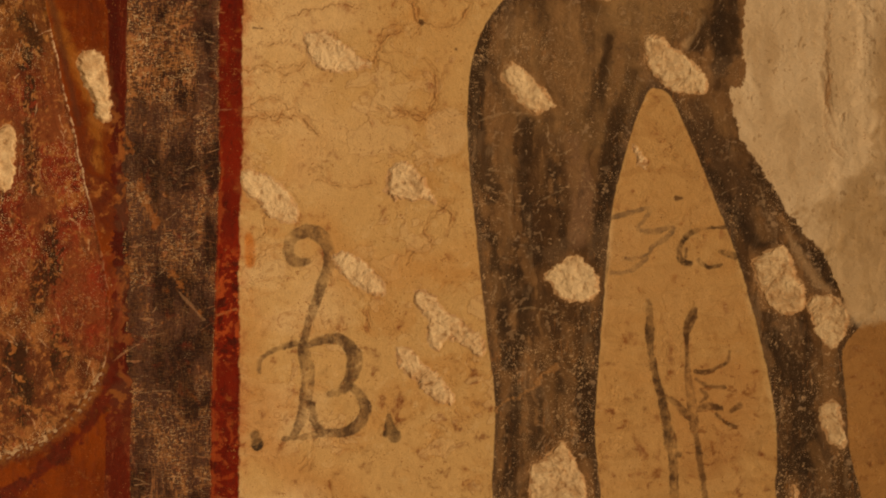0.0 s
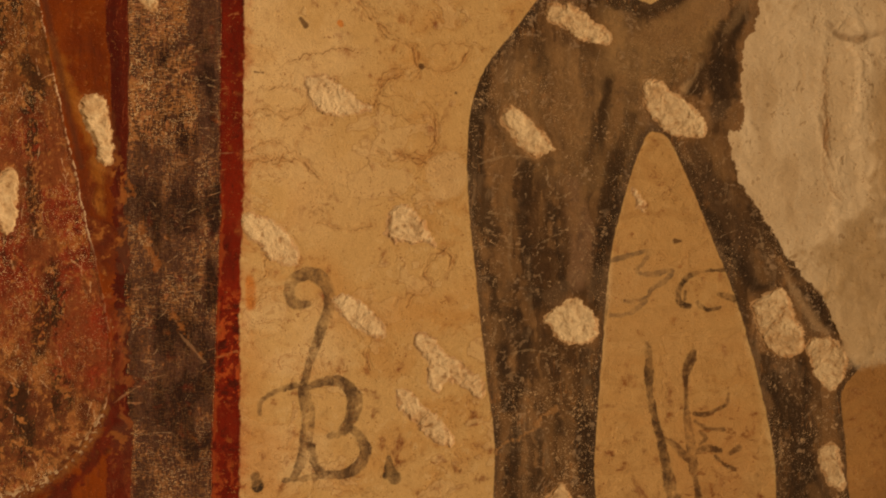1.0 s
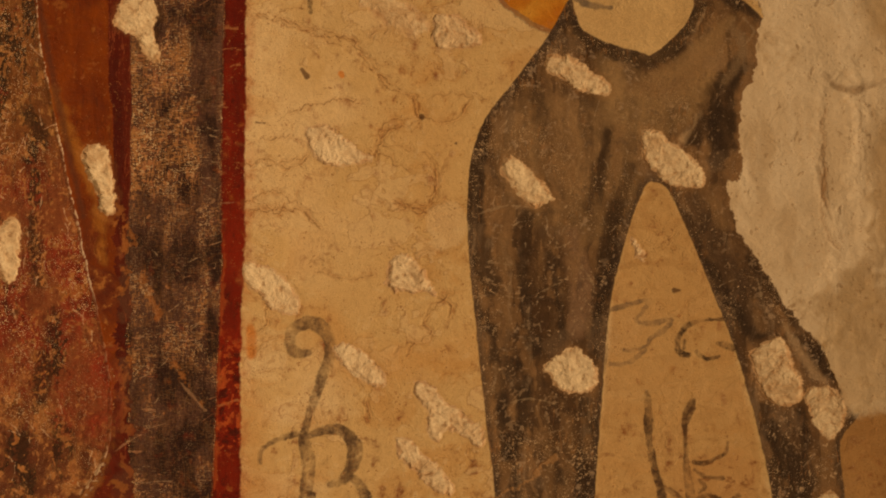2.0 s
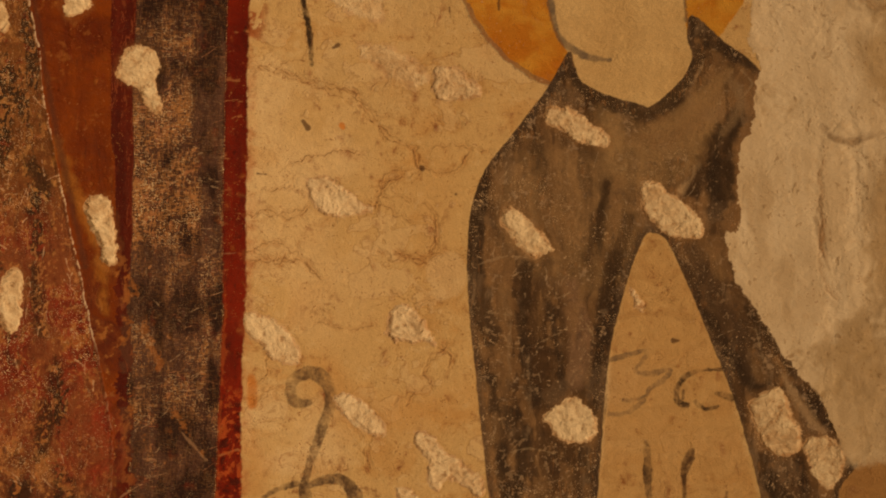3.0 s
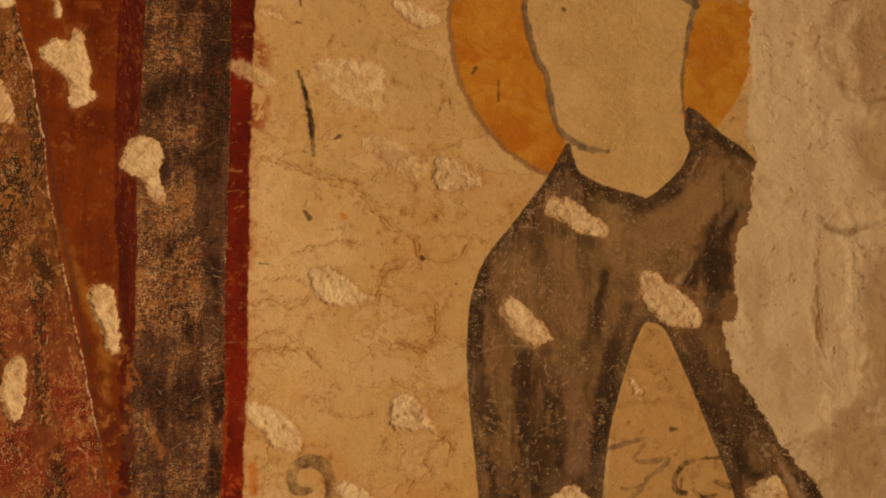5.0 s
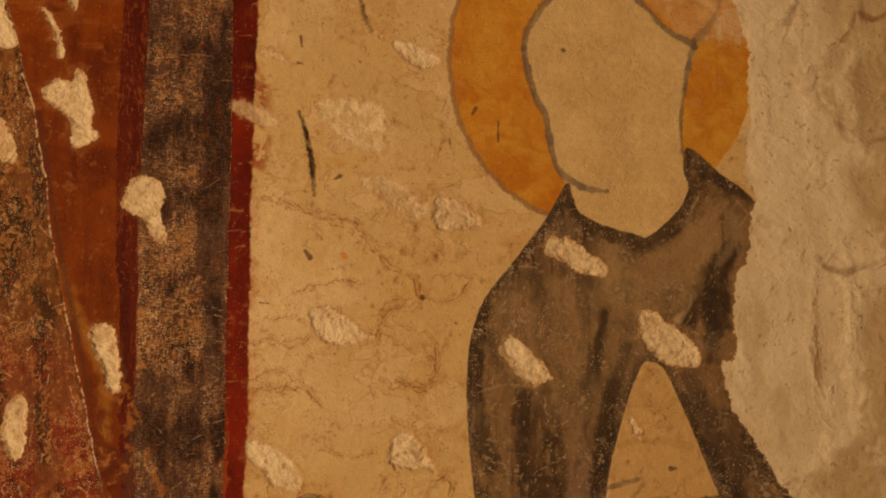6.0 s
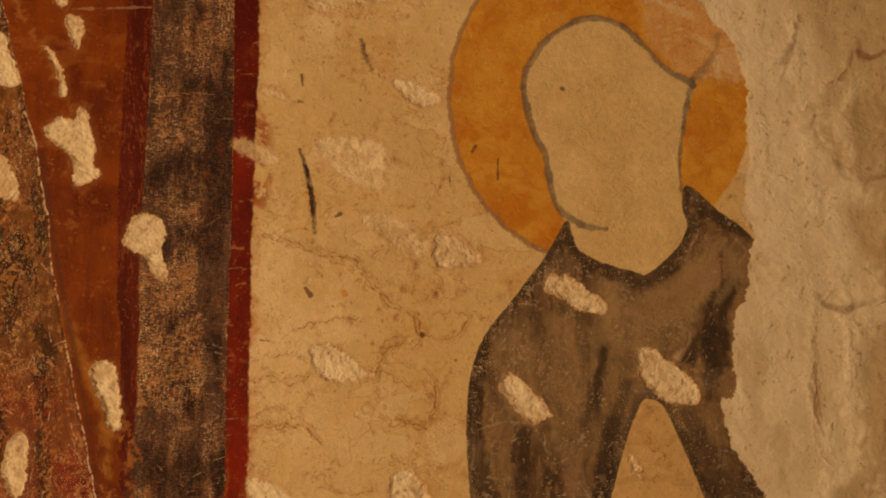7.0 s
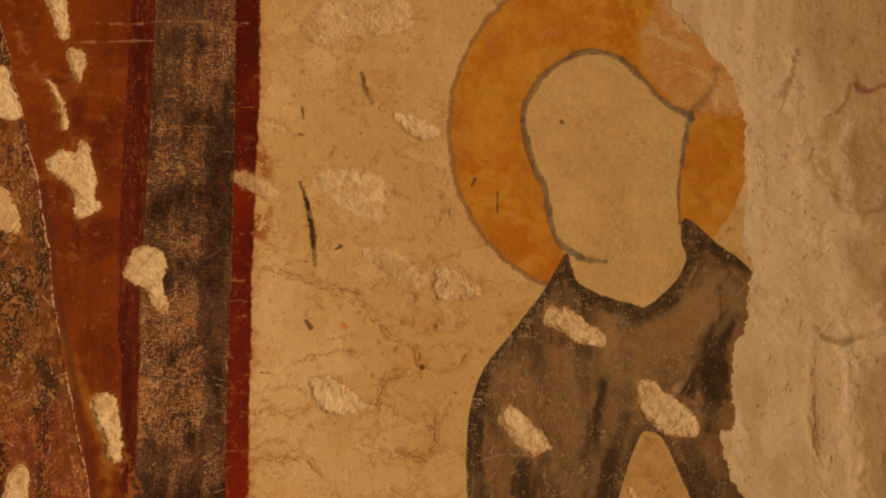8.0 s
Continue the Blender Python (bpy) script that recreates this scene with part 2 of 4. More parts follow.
lay(0.4 * ramp01(n_grit + 0.4 * n_mid, 0.85, 1.2), STAIN)
layer = fbm(60, 44, 251, 5, 0.6)
lay(0.4 * ramp01(layer + 0.2 * n_small, 0.32, 0.42), PALE)
relief += -0.35 * ramp01(layer + 0.2 * n_small, 0.30, 0.44)
lay(0.3 * ramp01(0.07 - np.abs(layer + 0.2 * n_small - 0.36), 0, 0.05), STAIN)
vein = np.abs(fbm(75, 48, 221, 5, 0.6))
vein_m = ramp01(0.045 - vein, 0, 0.03) * ramp01(n_mid + 0.5 * n_small, 0.0, 0.6)
lay(0.28 * vein_m, STAIN)
relief += 0.35 * ramp01(0.12 - vein, 0, 0.1) * ramp01(n_mid, 0.0, 0.6) - 0.4 * vein_m
relief += 1.3 * n_big + 0.55 * n_mid + 0.30 * n_flat + 0.14 * n_small
# thin plates of the lime skin, each edge a crisp step with a dark line
plate = fbm(46, 30, 401, 5, 0.62)
step_at = ramp01(n_mid + 0.4 * n_big, -0.1, 0.5)
relief += 0.22 * step_at * ramp01(plate, -0.03, 0.03)
lay(0.3 * step_at * ramp01(0.03 - np.abs(plate + 0.02 * n_grit), 0, 0.02) * ramp01(n_small + 0.3 * n_grit, -0.1, 0.5), (0.28, 0.15, 0.068))
# broad warm and pale clouds
for tone, amount, pts in (
        ((0.58, 0.37, 0.16), 0.22, [(-11, 32, 17.4), (-4, -16, 19.7), (-10, -63, 17.4)]),
        ((0.58, 0.36, 0.15), 0.5, [(-125, -180, 11.6), (-79, -227, 17.4), (-10, -221, 12.8), (30, -204, 10.4)]),
        ((0.54, 0.325, 0.14), 0.55, [(-192, -273, 4.6), (-190, -319, 7.0), (-179, -413, 11.6), (-103, -448, 15.1)]),
        ((0.74, 0.62, 0.42), 0.45, [(-166, 79, 12.8), (-142, 43, 17.4), (-82, 32, 12.8)]),
        ((0.72, 0.60, 0.41), 0.5, [(-176, 14, 11.6), (-125, -83, 19.7), (-79, -117, 17.4), (-125, -140, 13.9)]),
        ((0.60, 0.50, 0.33), 0.55, [(-130, 115, 9.3), (-107, 121, 10.4), (-59, 91, 8.1)]),
        ((0.59, 0.480, 0.29), 0.6, [(-181, 368, 9.3), (-132, 307, 19.7), (-96, 265, 19.7), (-35, 211, 17.4)])):
    s = around(pts, 60)
    far_off = near(spline(pts, closed=False), 44.0, s)
    lay(amount * ramp01(26 - far_off + 14 * n_mid[s] + 5 * n_small[s], 0, 40), tone, s)

# gap between the sleeves and the lower right: smoother, browner wash
PLAIN = (0.540, 0.360, 0.182)
gap = region([(223, -37), (261, -88), (294, -180), (327, -296), (361, -472), (159, -472), (164, -320), (178, -157), (197, -82)], False)
gap_m = ramp01(gap, -3, 5)
lay(0.75 * gap_m, blend(PLAIN, CREAM, 0.4 + 0.4 * n_mid + 0.3 * n_flat))
lay(0.45 * gap_m * ramp01(n_flat + 0.5 * n_mid + 0.3 * n_small, 0.1, 0.8), (0.452, 0.292, 0.146))
lay(0.35 * gap_m * ramp01(-n_mid + 0.4 * n_flat, 0.3, 0.9), (0.630, 0.480, 0.290))
lay(0.45 * gap_m * ramp01(n_grit + 0.6 * n_mid + 0.4 * n_small, 1.15, 1.45), (0.26, 0.15, 0.075))
lay(0.40 * ramp01(14 - gap, 0, 16) * gap_m * ramp01(n_small + n_mid, -0.4, 0.8), (0.43, 0.29, 0.16))
low = region([(410, -296), (432, -274), (536, -270), (540, -508), (352, -508), (351, -414)], False)
lay(0.85 * ramp01(low + 4 * rag + 4 * n_small, -7, 7), blend((0.452, 0.282, 0.128), (0.338, 0.206, 0.100), 0.5 + 0.5 * n_mid + 0.25 * n_flat))

# bare plaster at the right, where the painting is lost
bare = region([(224, 492), (251, 406), (284, 364), (314, 334), (324, 285), (326, 219), (320, 164), (330, 129), (325, 81), (309, 33), (309, -38), (296, -42), (308, -88), (332, -128), (366, -180), (398, -215), (413, -250), (416, -272), (430, -279), (455, -276), (565, -268), (589, 512)], False)
chunk = fbm(16, 16, 411, 4, 0.6)
bare_sd = bare + 1.8 * rag + 1.0 * rag_fine + 2.6 * chunk
bare_soft = ramp01(U, 405, 420) * ramp01(-V, 245, 262)      # below, the plaster fades into the wash
bare_m = ramp01(bare_sd + 3 * n_small * bare_soft, -1.0 - 7 * bare_soft, 1.0 + 7 * bare_soft)

# border: inner red line, dark band, red stripe, orange field
b1 = edge_x([(-331, 453), (-331, 416), (-335, 294), (-340, 174), (-340, 54), (-336, 37), (-335, -8), (-334, -65), (-332, -123), (-331, -209), (-337, -296), (-343, -413), (-345, -471)])
b2 = edge_x([(-305, 453), (-305, 416), (-308, 295), (-312, 204), (-318, 114), (-318, -5), (-316, 37), (-317, -37), (-323, -123), (-319, -209), (-319, -296), (-318, -471)])
b3 = edge_x([(-219, 453), (-220, 417), (-219, 234), (-221, 114), (-224, -5), (-224, -93), (-224, -123), (-229, -238), (-234, -354), (-236, -472)])
b4 = edge_x([(-192, 453), (-193, 417), (-193, 295), (-198, 144), (-199, -4), (-200, -93), (-201, -123), (-205, -238), (-205, -354), (-206, -472)])
soft_w = 0.35 * rag + 0.3 * rag_fine
height01 = ramp01(V, Z0, Z1)
muddle = soft_w + ramp01(-V, 50, 110) * ramp01(V, -420, -330) * (4.5 * n_small + 5 * n_mid + 2 * n_grit)   # lines lost in wear
# red stripe and the blush that it left on the plaster beside it
blush = ramp01(b4 + 15 - U, 0, 17) * (U > b4) * (0.35 + 0.4 * n_small + 0.3 * n_mid)
lay(0.85 * blush, (0.460, 0.165, 0.075))
flakes = ramp01(b4 + 22 - U, 0, 14) * (U > b4) * ramp01(V, 135, 175) * ramp01(-V, -275, -235) * ramp01(n_small + 0.4 * n_mid + 0.5 * n_grit, -0.15, 0.35)
lay(0.8 * flakes, (0.330, 0.085, 0.030))
stripe_m = ramp01(b4 - U + 2.0 * soft_w + 0.8 * n_small, -1.5, 1.5)
lay(stripe_m, blend((0.205, 0.016, 0.006), (0.088, 0.007, 0.007), 0.25 + 0.55 * ramp01(V, -60, 330) + 0.45 * n_mid + 0.3 * n_up))
lay(stripe_m * 0.6 * ramp01(n_small + 0.4 * n_mid + 0.4 * n_grit - 0.4 * height01, 0.65, 1.15), (0.340, 0.092, 0.041))
lay(stripe_m * 0.55 * ramp01(-n_small + 0.3 * n_up, 0.4, 1.0), (0.050, 0.006, 0.007))
lay(stripe_m * 0.7 * ramp01(fbm(60, 5, 421, 3) + 0.5 * n_small, 0.85, 1.15), (0.42, 0.20, 0.105))
crust = ramp01(-V, 180, 230) * ramp01(V, -340, -300) + 0.5 * ramp01(-V, 330, 400)
lay(stripe_m * crust * 0.75 * ramp01(n_small + 0.7 * n_grit, 0.2, 0.6), (0.470, 0.110, 0.036))
lay(stripe_m * crust * 0.7 * ramp01(-n_small - 0.6 * n_grit, 0.35, 0.8), (0.060, 0.009, 0.009))
relief += stripe_m * crust * 0.30 * (n_small + 0.5 * n_grit)
lay(stripe_m * 0.65 * ramp01(3.0 - np.abs(U - b3 - 2) + 2.5 * n_small + 2 * n_mid, 0, 2.5) * ramp01(-V, 60, 140), (0.36, 0.085, 0.028))
part_of[U < b4 + soft_w] = 5
# dark band, worn to the ochre under it; the wear changes from level to level
band_m = ramp01(b3 - U + 1.8 * soft_w + 1.0 * n_small, -2.0, 2.0)
lay(band_m, blend((0.050, 0.027, 0.022), (0.104, 0.064, 0.051), 0.4 + 0.4 * n_up + 0.5 * n_mid + 0.25 * n_thread))
across = np.clip((U - b2) / np.maximum(b3 - b2, 1), 0, 1)
rubbed = np.interp(gz, [-470, -420, -370, -345, -330, -250, -232, -200, -170, -115, -62, -48, -20, 40, 110, 180, 260, 340, 400, 428],
                   [0.34, 0.20, 0.40, 0.22, 0.06, 0.08, 0.38, 0.34, 0.16, 0.28, 0.24, 0.60, 0.76, 0.56, 0.36, 0.36, 0.36, 0.30, 0.20, 0.18]).astype(np.float32)[:, None]
upper_band = ramp01(V, -75, -40)
side = upper_band * ramp01(across + 0.12 * n_mid, 0.62, 0.82) * ramp01(-V, -330, -240)      # the right side stays dark above
worn = rubbed + 0.30 * n_mid + 0.22 * n_up - 0.55 * side
lay(band_m * 0.55 * ramp01(worn, 0.35, 0.9), (0.150, 0.085, 0.050))
weave = np.maximum(n_thread, n_weft) + 0.35 * n_grit
lay(band_m * 0.88 * ramp01(weave + 1.5 * worn + 0.2 * n_small, 1.5, 1.95), blend((0.390, 0.215, 0.098), (0.270, 0.138, 0.078), 0.5 + 0.8 * n_mid + 0.5 * ramp01(np.abs(V), 60, 160)))
lay(band_m * 0.70 * ramp01(n_grit + 0.6 * n_small + 0.8 * worn, 1.2, 1.7), (0.430, 0.285, 0.150))
lay(band_m * 0.75 * ramp01(-n_mid - 0.5 * n_up + 0.6 * across + 0.3 * n_small - 0.8 * worn, 0.2, 0.7), (0.020, 0.011, 0.012))
lay(band_m * 0.6 * ramp01(fbm(50, 4, 91, 3) + 0.5 * n_small + 0.3 * worn, 1.05, 1.4), (0.400, 0.265, 0.165))
lay(band_m * 0.6 * ramp01(n_up + 0.6 * n_thread - 0.8 * across, 0.35, 0.8) * ramp01(-V, 330, 380), (0.330, 0.190, 0.092))
relief += band_m * ramp01(worn, 0.1, 0.6) * 0.16 * weave
pigment *= 1 + band_m[..., None] * np.array((0.02, -0.06, 0.14), np.float32)      # the purplish cast of the earth
wear = np.where(U < b3, np.clip(0.12 + 0.85 * ramp01(worn, 0.1, 0.85), 0, 1), wear)
part_of[U < b3 + soft_w] = 4
# inner line of dark red
line_m = ramp01(b2 - U + muddle, -1.5, 1.5)
lay(line_m, blend((0.069, 0.007, 0.006), (0.124, 0.016, 0.008), 0.4 + 0.6 * n_up))
lay(line_m * ramp01(-V, 60, 150) * 0.8 * ramp01(n_mid + 0.6 * n_small, -0.1, 0.5), (0.105, 0.044, 0.034))
lay(line_m * ramp01(-V, 60, 110) * 0.45 * ramp01(n_small + 0.5 * n_up, 0.3, 0.8), (0.400, 0.165, 0.062))
lay(line_m * ramp01(-V, 330, 380) * 0.7, blend((0.16, 0.020, 0.008), (0.09, 0.012, 0.008), 0.5 + 0.6 * n_up))
lay(line_m * 0.55 * ramp01(n_thread + 0.5 * n_small, 0.65, 1.15), (0.240, 0.070, 0.036))
lay(line_m * 0.5 * ramp01(np.abs(n_up + 0.2 * n_thread) * -1, -0.06, 0.0) * ramp01(V, -20, 60), (0.32, 0.095, 0.045))
part_of[U < b2 + muddle] = 3
# orange field
orange_m = ramp01(b1 - U + muddle, -1, 1)
lay(orange_m, blend((0.215, 0.050, 0.005), (0.120, 0.021, 0.005), 0.35 + 0.7 * n_mid + 0.3 * n_up))
lay(orange_m * 0.5 * ramp01(n_small + 0.5 * n_mid + 0.3 * n_grit, 0.65, 1.3), (0.310, 0.128, 0.036))
lay(orange_m * 0.5 * ramp01(fbm(50, 12, 431, 3) + 0.3 * n_small, 0.4, 0.9) * ramp01(V, 180, 300), (0.285, 0.098, 0.020))
wear = np.where(U < b2, 0.6, wear)
lay(orange_m * ramp01(-V, 60, 120) * ramp01(V, -330, -300) * 0.85 * ramp01(n_mid + 0.6 * n_small, -0.3, 0.4), blend((0.100, 0.020, 0.012), (0.200, 0.060, 0.020), 0.4 + 0.9 * n_small))
lay(orange_m * ramp01(-V, 90, 130) * ramp01(V, -330, -300) * 0.7 * ramp01(n_small + 0.5 * n_grit + 0.3 * n_up, 0.4, 0.9), (0.380, 0.185, 0.066))
part_of[U < b1 + muddle] = 2

# curved panel with its incised edge
ARC = [(-487, 452), (-468, 379), (-451, 315), (-432, 240), (-418, 162), (-405, 72), (-385, -23), (-369, -94), (-360, -140), (-345, -209), (-339, -261), (-340, -308), (-355, -346), (-382, -380), (-417, -404), (-452, -417), (-487, -423)]
panel = region(ARC + [(-560, ARC[-1][1]), (-560, ARC[0][1])], False)
panel_m = ramp01(panel + soft_w, -1, 1)
n_blot = fbm(26, 52, 101, 5, 0.62)
n_drip = fbm(7, 30, 441, 4, 0.6)
up, low_left = ramp01(V + 22 * n_mid, -70, 30), ramp01(-V + 22 * n_mid, 235, 300)
middle = (1 - up) * (1 - low_left)
lay(panel_m, blend((0.150, 0.050, 0.026), (0.235, 0.100, 0.045), 0.5 + 0.5 * n_small + 0.4 * n_drip))
lay(panel_m * up * 0.85, blend((0.132, 0.055, 0.022), (0.235, 0.112, 0.042), 0.45 + 0.5 * n_small + 0.6 * n_blot))
lay(panel_m * middle * ramp01(n_mid + 0.6 * n_blot + 0.3 * n_drip, -0.35, 0.25) * 0.85, blend((0.130, 0.020, 0.013), (0.270, 0.055, 0.030), 0.5 + 0.6 * n_small + 0.4 * n_drip))
lay(panel_m * low_left * 0.65, blend((0.080, 0.038, 0.024), (0.205, 0.105, 0.048), 0.45 + 0.6 * n_small + 0.5 * n_mid))
# soot in upright blots
soot = n_blot + 0.5 * n_drip + 0.35 * n_small + 0.25 * n_grit - 0.25 * middle
lay(panel_m * 0.92 * ramp01(soot, 0.10, 0.42), blend((0.022, 0.014, 0.012), (0.060, 0.032, 0.022), 0.5 + 0.7 * n_small))
for pts in ([(-422, 31, 5.8), (-411, 6, 9.3), (-422, -20, 7.0)], [(-420, -80, 5.2), (-415, -111, 6.4), (-413, -146, 4.6)], [(-405, -221, 7.0), (-408, -250, 9.3), (-415, -273, 5.8)],
            [(-427, -302, 7.0), (-430, -331, 10.4), (-424, -357, 8.1)], [(-405, -407, 5.8), (-396, -413, 8.1), (-382, -401, 4.6)], [(-453, 126, 7.0), (-449, 78, 9.3), (-454, 30, 7.0)], [(-396, -177, 5.8), (-399, -203, 8.1)]):
    s = around(pts, 26)
    lay(panel_m[s] * 0.8 * ramp01(stroke(pts, s) + 5 * n_small[s] + 4 * n_drip[s] + 3 * n_grit[s], -6, 4), (0.026, 0.016, 0.013), s)
# ochre crumbs where the paint is gone
crumb = n_small + 0.7 * n_grit + 0.4 * n_drip
lay(panel_m * 0.75 * ramp01(crumb + 0.3 * n_mid + 0.25 * up + 0.30 * low_left, 0.55, 0.95), blend((0.400, 0.232, 0.092), (0.330, 0.165, 0.070), 0.5 + n_mid))
lay(panel_m * 0.60 * ramp01(fbm(8, 18, 451, 4, 0.7) + 0.5 * n_grit + 0.10 * low_left, 0.6, 0.95), (0.430, 0.258, 0.118))
lay(panel_m * low_left * 0.5 * ramp01(26 - panel + 12 * n_mid + 6 * n_small, 0, 18) * ramp01(crumb, -0.5, 0.3), (0.340, 0.215, 0.098))
relief += panel_m * (0.16 * crumb - 0.12 * ramp01(soot, 0.1, 0.4))
pigment *= 1 + (panel_m * (1 - 0.8 * up))[..., None] * np.array((0.04, -0.10, -0.08), np.float32)
wear = np.where(panel > 0, np.clip(0.45 + 0.6 * n_mid, 0, 1), wear)
blob = region([(-386, -250), (-354, -212), (-339, -238), (-339, -290), (-352, -319), (-372, -296), (-389, -284)], True)
lay(ramp01(blob + 10 * n_small + 8 * n_drip, -13, 10) * np.clip(0.55 + 0.5 * n_blot + 0.3 * n_small, 0.1, 0.8), blend((0.315, 0.046, 0.022), (0.185, 0.026, 0.017), 0.5 + n_small))
part_of[panel + soft_w > 0] = 6
part_of[blob + 5 * n_small > 0] = 10
# dark red rim under the panel, flanking strip beside it
rim = stroke([(-487, -471, 9.4), (-452, -459, 9.4), (-417, -439, 8.8), (-388, -413, 8.2), (-364, -389, 7.6), (-344, -354, 5.8), (-332, -302, 3.5)])
part_of[rim > 0] = 11
outside = ramp01(-panel, -1, 1) * ramp01(15 + panel + 5 * n_small, 0, 10) * ramp01(-V, 250, 330)
lay(0.8 * outside, blend((0.250, 0.130, 0.052), (0.090, 0.022, 0.016), 0.45 + 0.9 * n_small + 0.4 * n_grit))
rim = rim + 2 * rag + 3 * n_small + 2.5 * n_mid
lay(0.9 * ramp01(rim + rag, -1.5, 3), blend((0.135, 0.017, 0.009), (0.070, 0.012, 0.010), 0.5 + 0.7 * n_small))
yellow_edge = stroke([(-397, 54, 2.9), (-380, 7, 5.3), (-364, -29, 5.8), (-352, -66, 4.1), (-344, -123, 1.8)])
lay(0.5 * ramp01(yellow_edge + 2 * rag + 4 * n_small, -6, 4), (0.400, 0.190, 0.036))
lay(0.7 * ramp01(stroke([(-421, 216, 2.9), (-409, 138, 2.9), (-397, 66, 3.5), (-383, 1, 3.5), (-366, -76, 2.9)]) + rag, -3, 3), (0.092, 0.032, 0.022))
# ochre scars between the panel and the band
for pts in ([(-329, -68, 2.9), (-320, -88, 3.5), (-309, -109, 2.3)], [(-307, -123, 2.3), (-305, -149, 3.5), (-292, -169, 2.9), (-290, -180, 1.7)], [(-326, -83, 1.7), (-318, -140, 1.7), (-333, -160, 2.3)],
            [(-390, -152, 4.6), (-376, -157, 5.8), (-367, -152, 4.1)], [(-278, -221, 1.7), (-259, -250, 2.3), (-244, -270, 1.7)], [(-325, -215, 2.3), (-313, -227, 2.9), (-305, -250, 1.7)],
            [(-332, -375, 1.7), (-326, -354, 2.3), (-352, -354, 1.7)], [(-449, 376, 1.7), (-434, 342, 2.3), (-424, 324, 1.7)]):
    s = around(pts, 20)
    lay(0.55 * ramp01(stroke(pts, s) + 6 * n_small[s] + 4 * n_grit[s] + 2 * n_mid[s], -1, 4), (0.350, 0.150, 0.050), s)
score = near(jagged(ARC, 5, 0.035), 9.0)
lost = 1 - 0.8 * ramp01(-V, 140, 165) * ramp01(V, -330, -300)
chalk_low = ramp01(-V, 320, 345)
lay(lost * np.clip(0.50 + 0.6 * n_mid + 0.8 * n_grit, 0, 0.85) * (1 - 0.75 * chalk_low) * ramp01(1.1 + 0.5 * n_small + 0.5 * n_grit - score, 0, 0.9), blend((0.600, 0.460, 0.400), (0.700, 0.640, 0.600), 0.5 + n_mid))
lay(chalk_low * 0.75 * ramp01(7 - score + 2 * n_mid, 0, 6) * ramp01(n_grit + 0.5 * n_small, 0.15, 0.55), (0.560, 0.480, 0.400))
lay(0.5 * ramp01(np.abs(score - 2.4) * -1 + 0.8, 0, 0.8) * (panel > 0), (0.05, 0.022, 0.016))
relief += -0.55 * ramp01(1.8 - score, 0, 1.5)
part_of[(score < 1.5 + 0.8 * n_small)] = 9

# halo
hx, hz = [(160, 278)][0]
turn = np.arctan2(V - hz, U - hx)
halo_r = np.hypot((U - hx) / np.where(U > hx, 172.0, 152.0), (V - hz) / 175.0)
halo = (1 - halo_r) * 160 + 1.2 * rag
worn_side = ramp01(region([(212, 382), (254, 443), (376, 456), (374, 328), (308, 294), (253, 303), (223, 333)], False) + 6 * n_small, -5, 6)
fade = np.clip(worn_side + bare_m, 0, 1)
halo_m = ramp01(halo, -1, 1) * (1 - 0.75 * fade * (bare_m < 0.5)) * (1 - bare_m)
lay(halo_m, blend((0.619, 0.356, 0.067), (0.522, 0.223, 0.027), 0.5 + 0.7 * n_mid + 0.3 * n_small))
lay(halo_m * 0.4 * ramp01(n_small + n_mid, 0.5, 1.1), (0.590, 0.394, 0.172))
lay(halo_m * 0.5 * ramp01(fbm(60, 22, 461, 4, 0.6) + 0.3 * n_flat, 0.15, 0.7), (0.640, 0.400, 0.085))
lay(halo_m * 0.55 * ramp01(-fbm(40, 50, 471, 4, 0.6) + 0.2 * n_small, 0.25, 0.75), (0.470, 0.175, 0.018))
torn = np.clip(worn_side, 0, 1) * (1 - bare_m) * ramp01(halo, -6, 2)
lay(0.75 * torn, blend((0.640, 0.440, 0.230), (0.560, 0.270, 0.085), 0.45 + 0.6 * n_flat + 0.5 * n_small))
lay(0.6 * torn * ramp01(n_flat + 0.5 * n_small, 0.45, 0.8), (0.700, 0.600, 0.460))
for pts in ([(242, 412, 4.1), (263, 391, 4.6), (284, 382, 2.9)], [(230, 382, 2.3), (248, 373, 4.1), (269, 364, 2.9)], [(272, 345, 1.7), (291, 327, 2.9), (295, 303, 2.3)]):
    s = around(pts, 20)
    lay(0.65 * ramp01(stroke(pts, s) + 3 * n_small[s] + 2 * n_grit[s], -3, 3), (0.690, 0.590, 0.450), s)
for pts in ([(262, 291, 2.3), (277, 306, 3.5), (291, 327, 2.9), (295, 345, 1.7)],):
    s = around(pts, 20)
    lay(0.6 * ramp01(stroke(pts, s) + 2 * n_small[s] + 2 * rag[s], -3, 3), (0.260, 0.205, 0.165), s)
ring = ramp01(3.6 - np.abs(halo - 1.5) + 0.6 * n_small, 0, 1.6) * (1 - bare_m) * ramp01(-np.cos(turn), -0.1, 0.3)
lay(0.6 * ring, (0.242, 0.196, 0.172))
part_of[(halo > 0) & (bare_m < 0.5)] = 7
part_of[ring > 0.5] = 12

# figure: plain head shape, robe with two sleeves
HEAD = [(94, 313), (112, 338), (135, 355), (163, 364), (193, 354), (217, 332), (237, 312), (267, 294), (265, 273), (257, 242), (253, 206), (256, 164), (262, 134), (222, 80), (181, 86), (145, 104), (133, 143), (124, 161), (116, 182), (110, 215), (102, 233), (93, 260), (88, 290)]
head = region(HEAD)
head_m = ramp01(head + 0.5 * rag_fine, -1, 1)
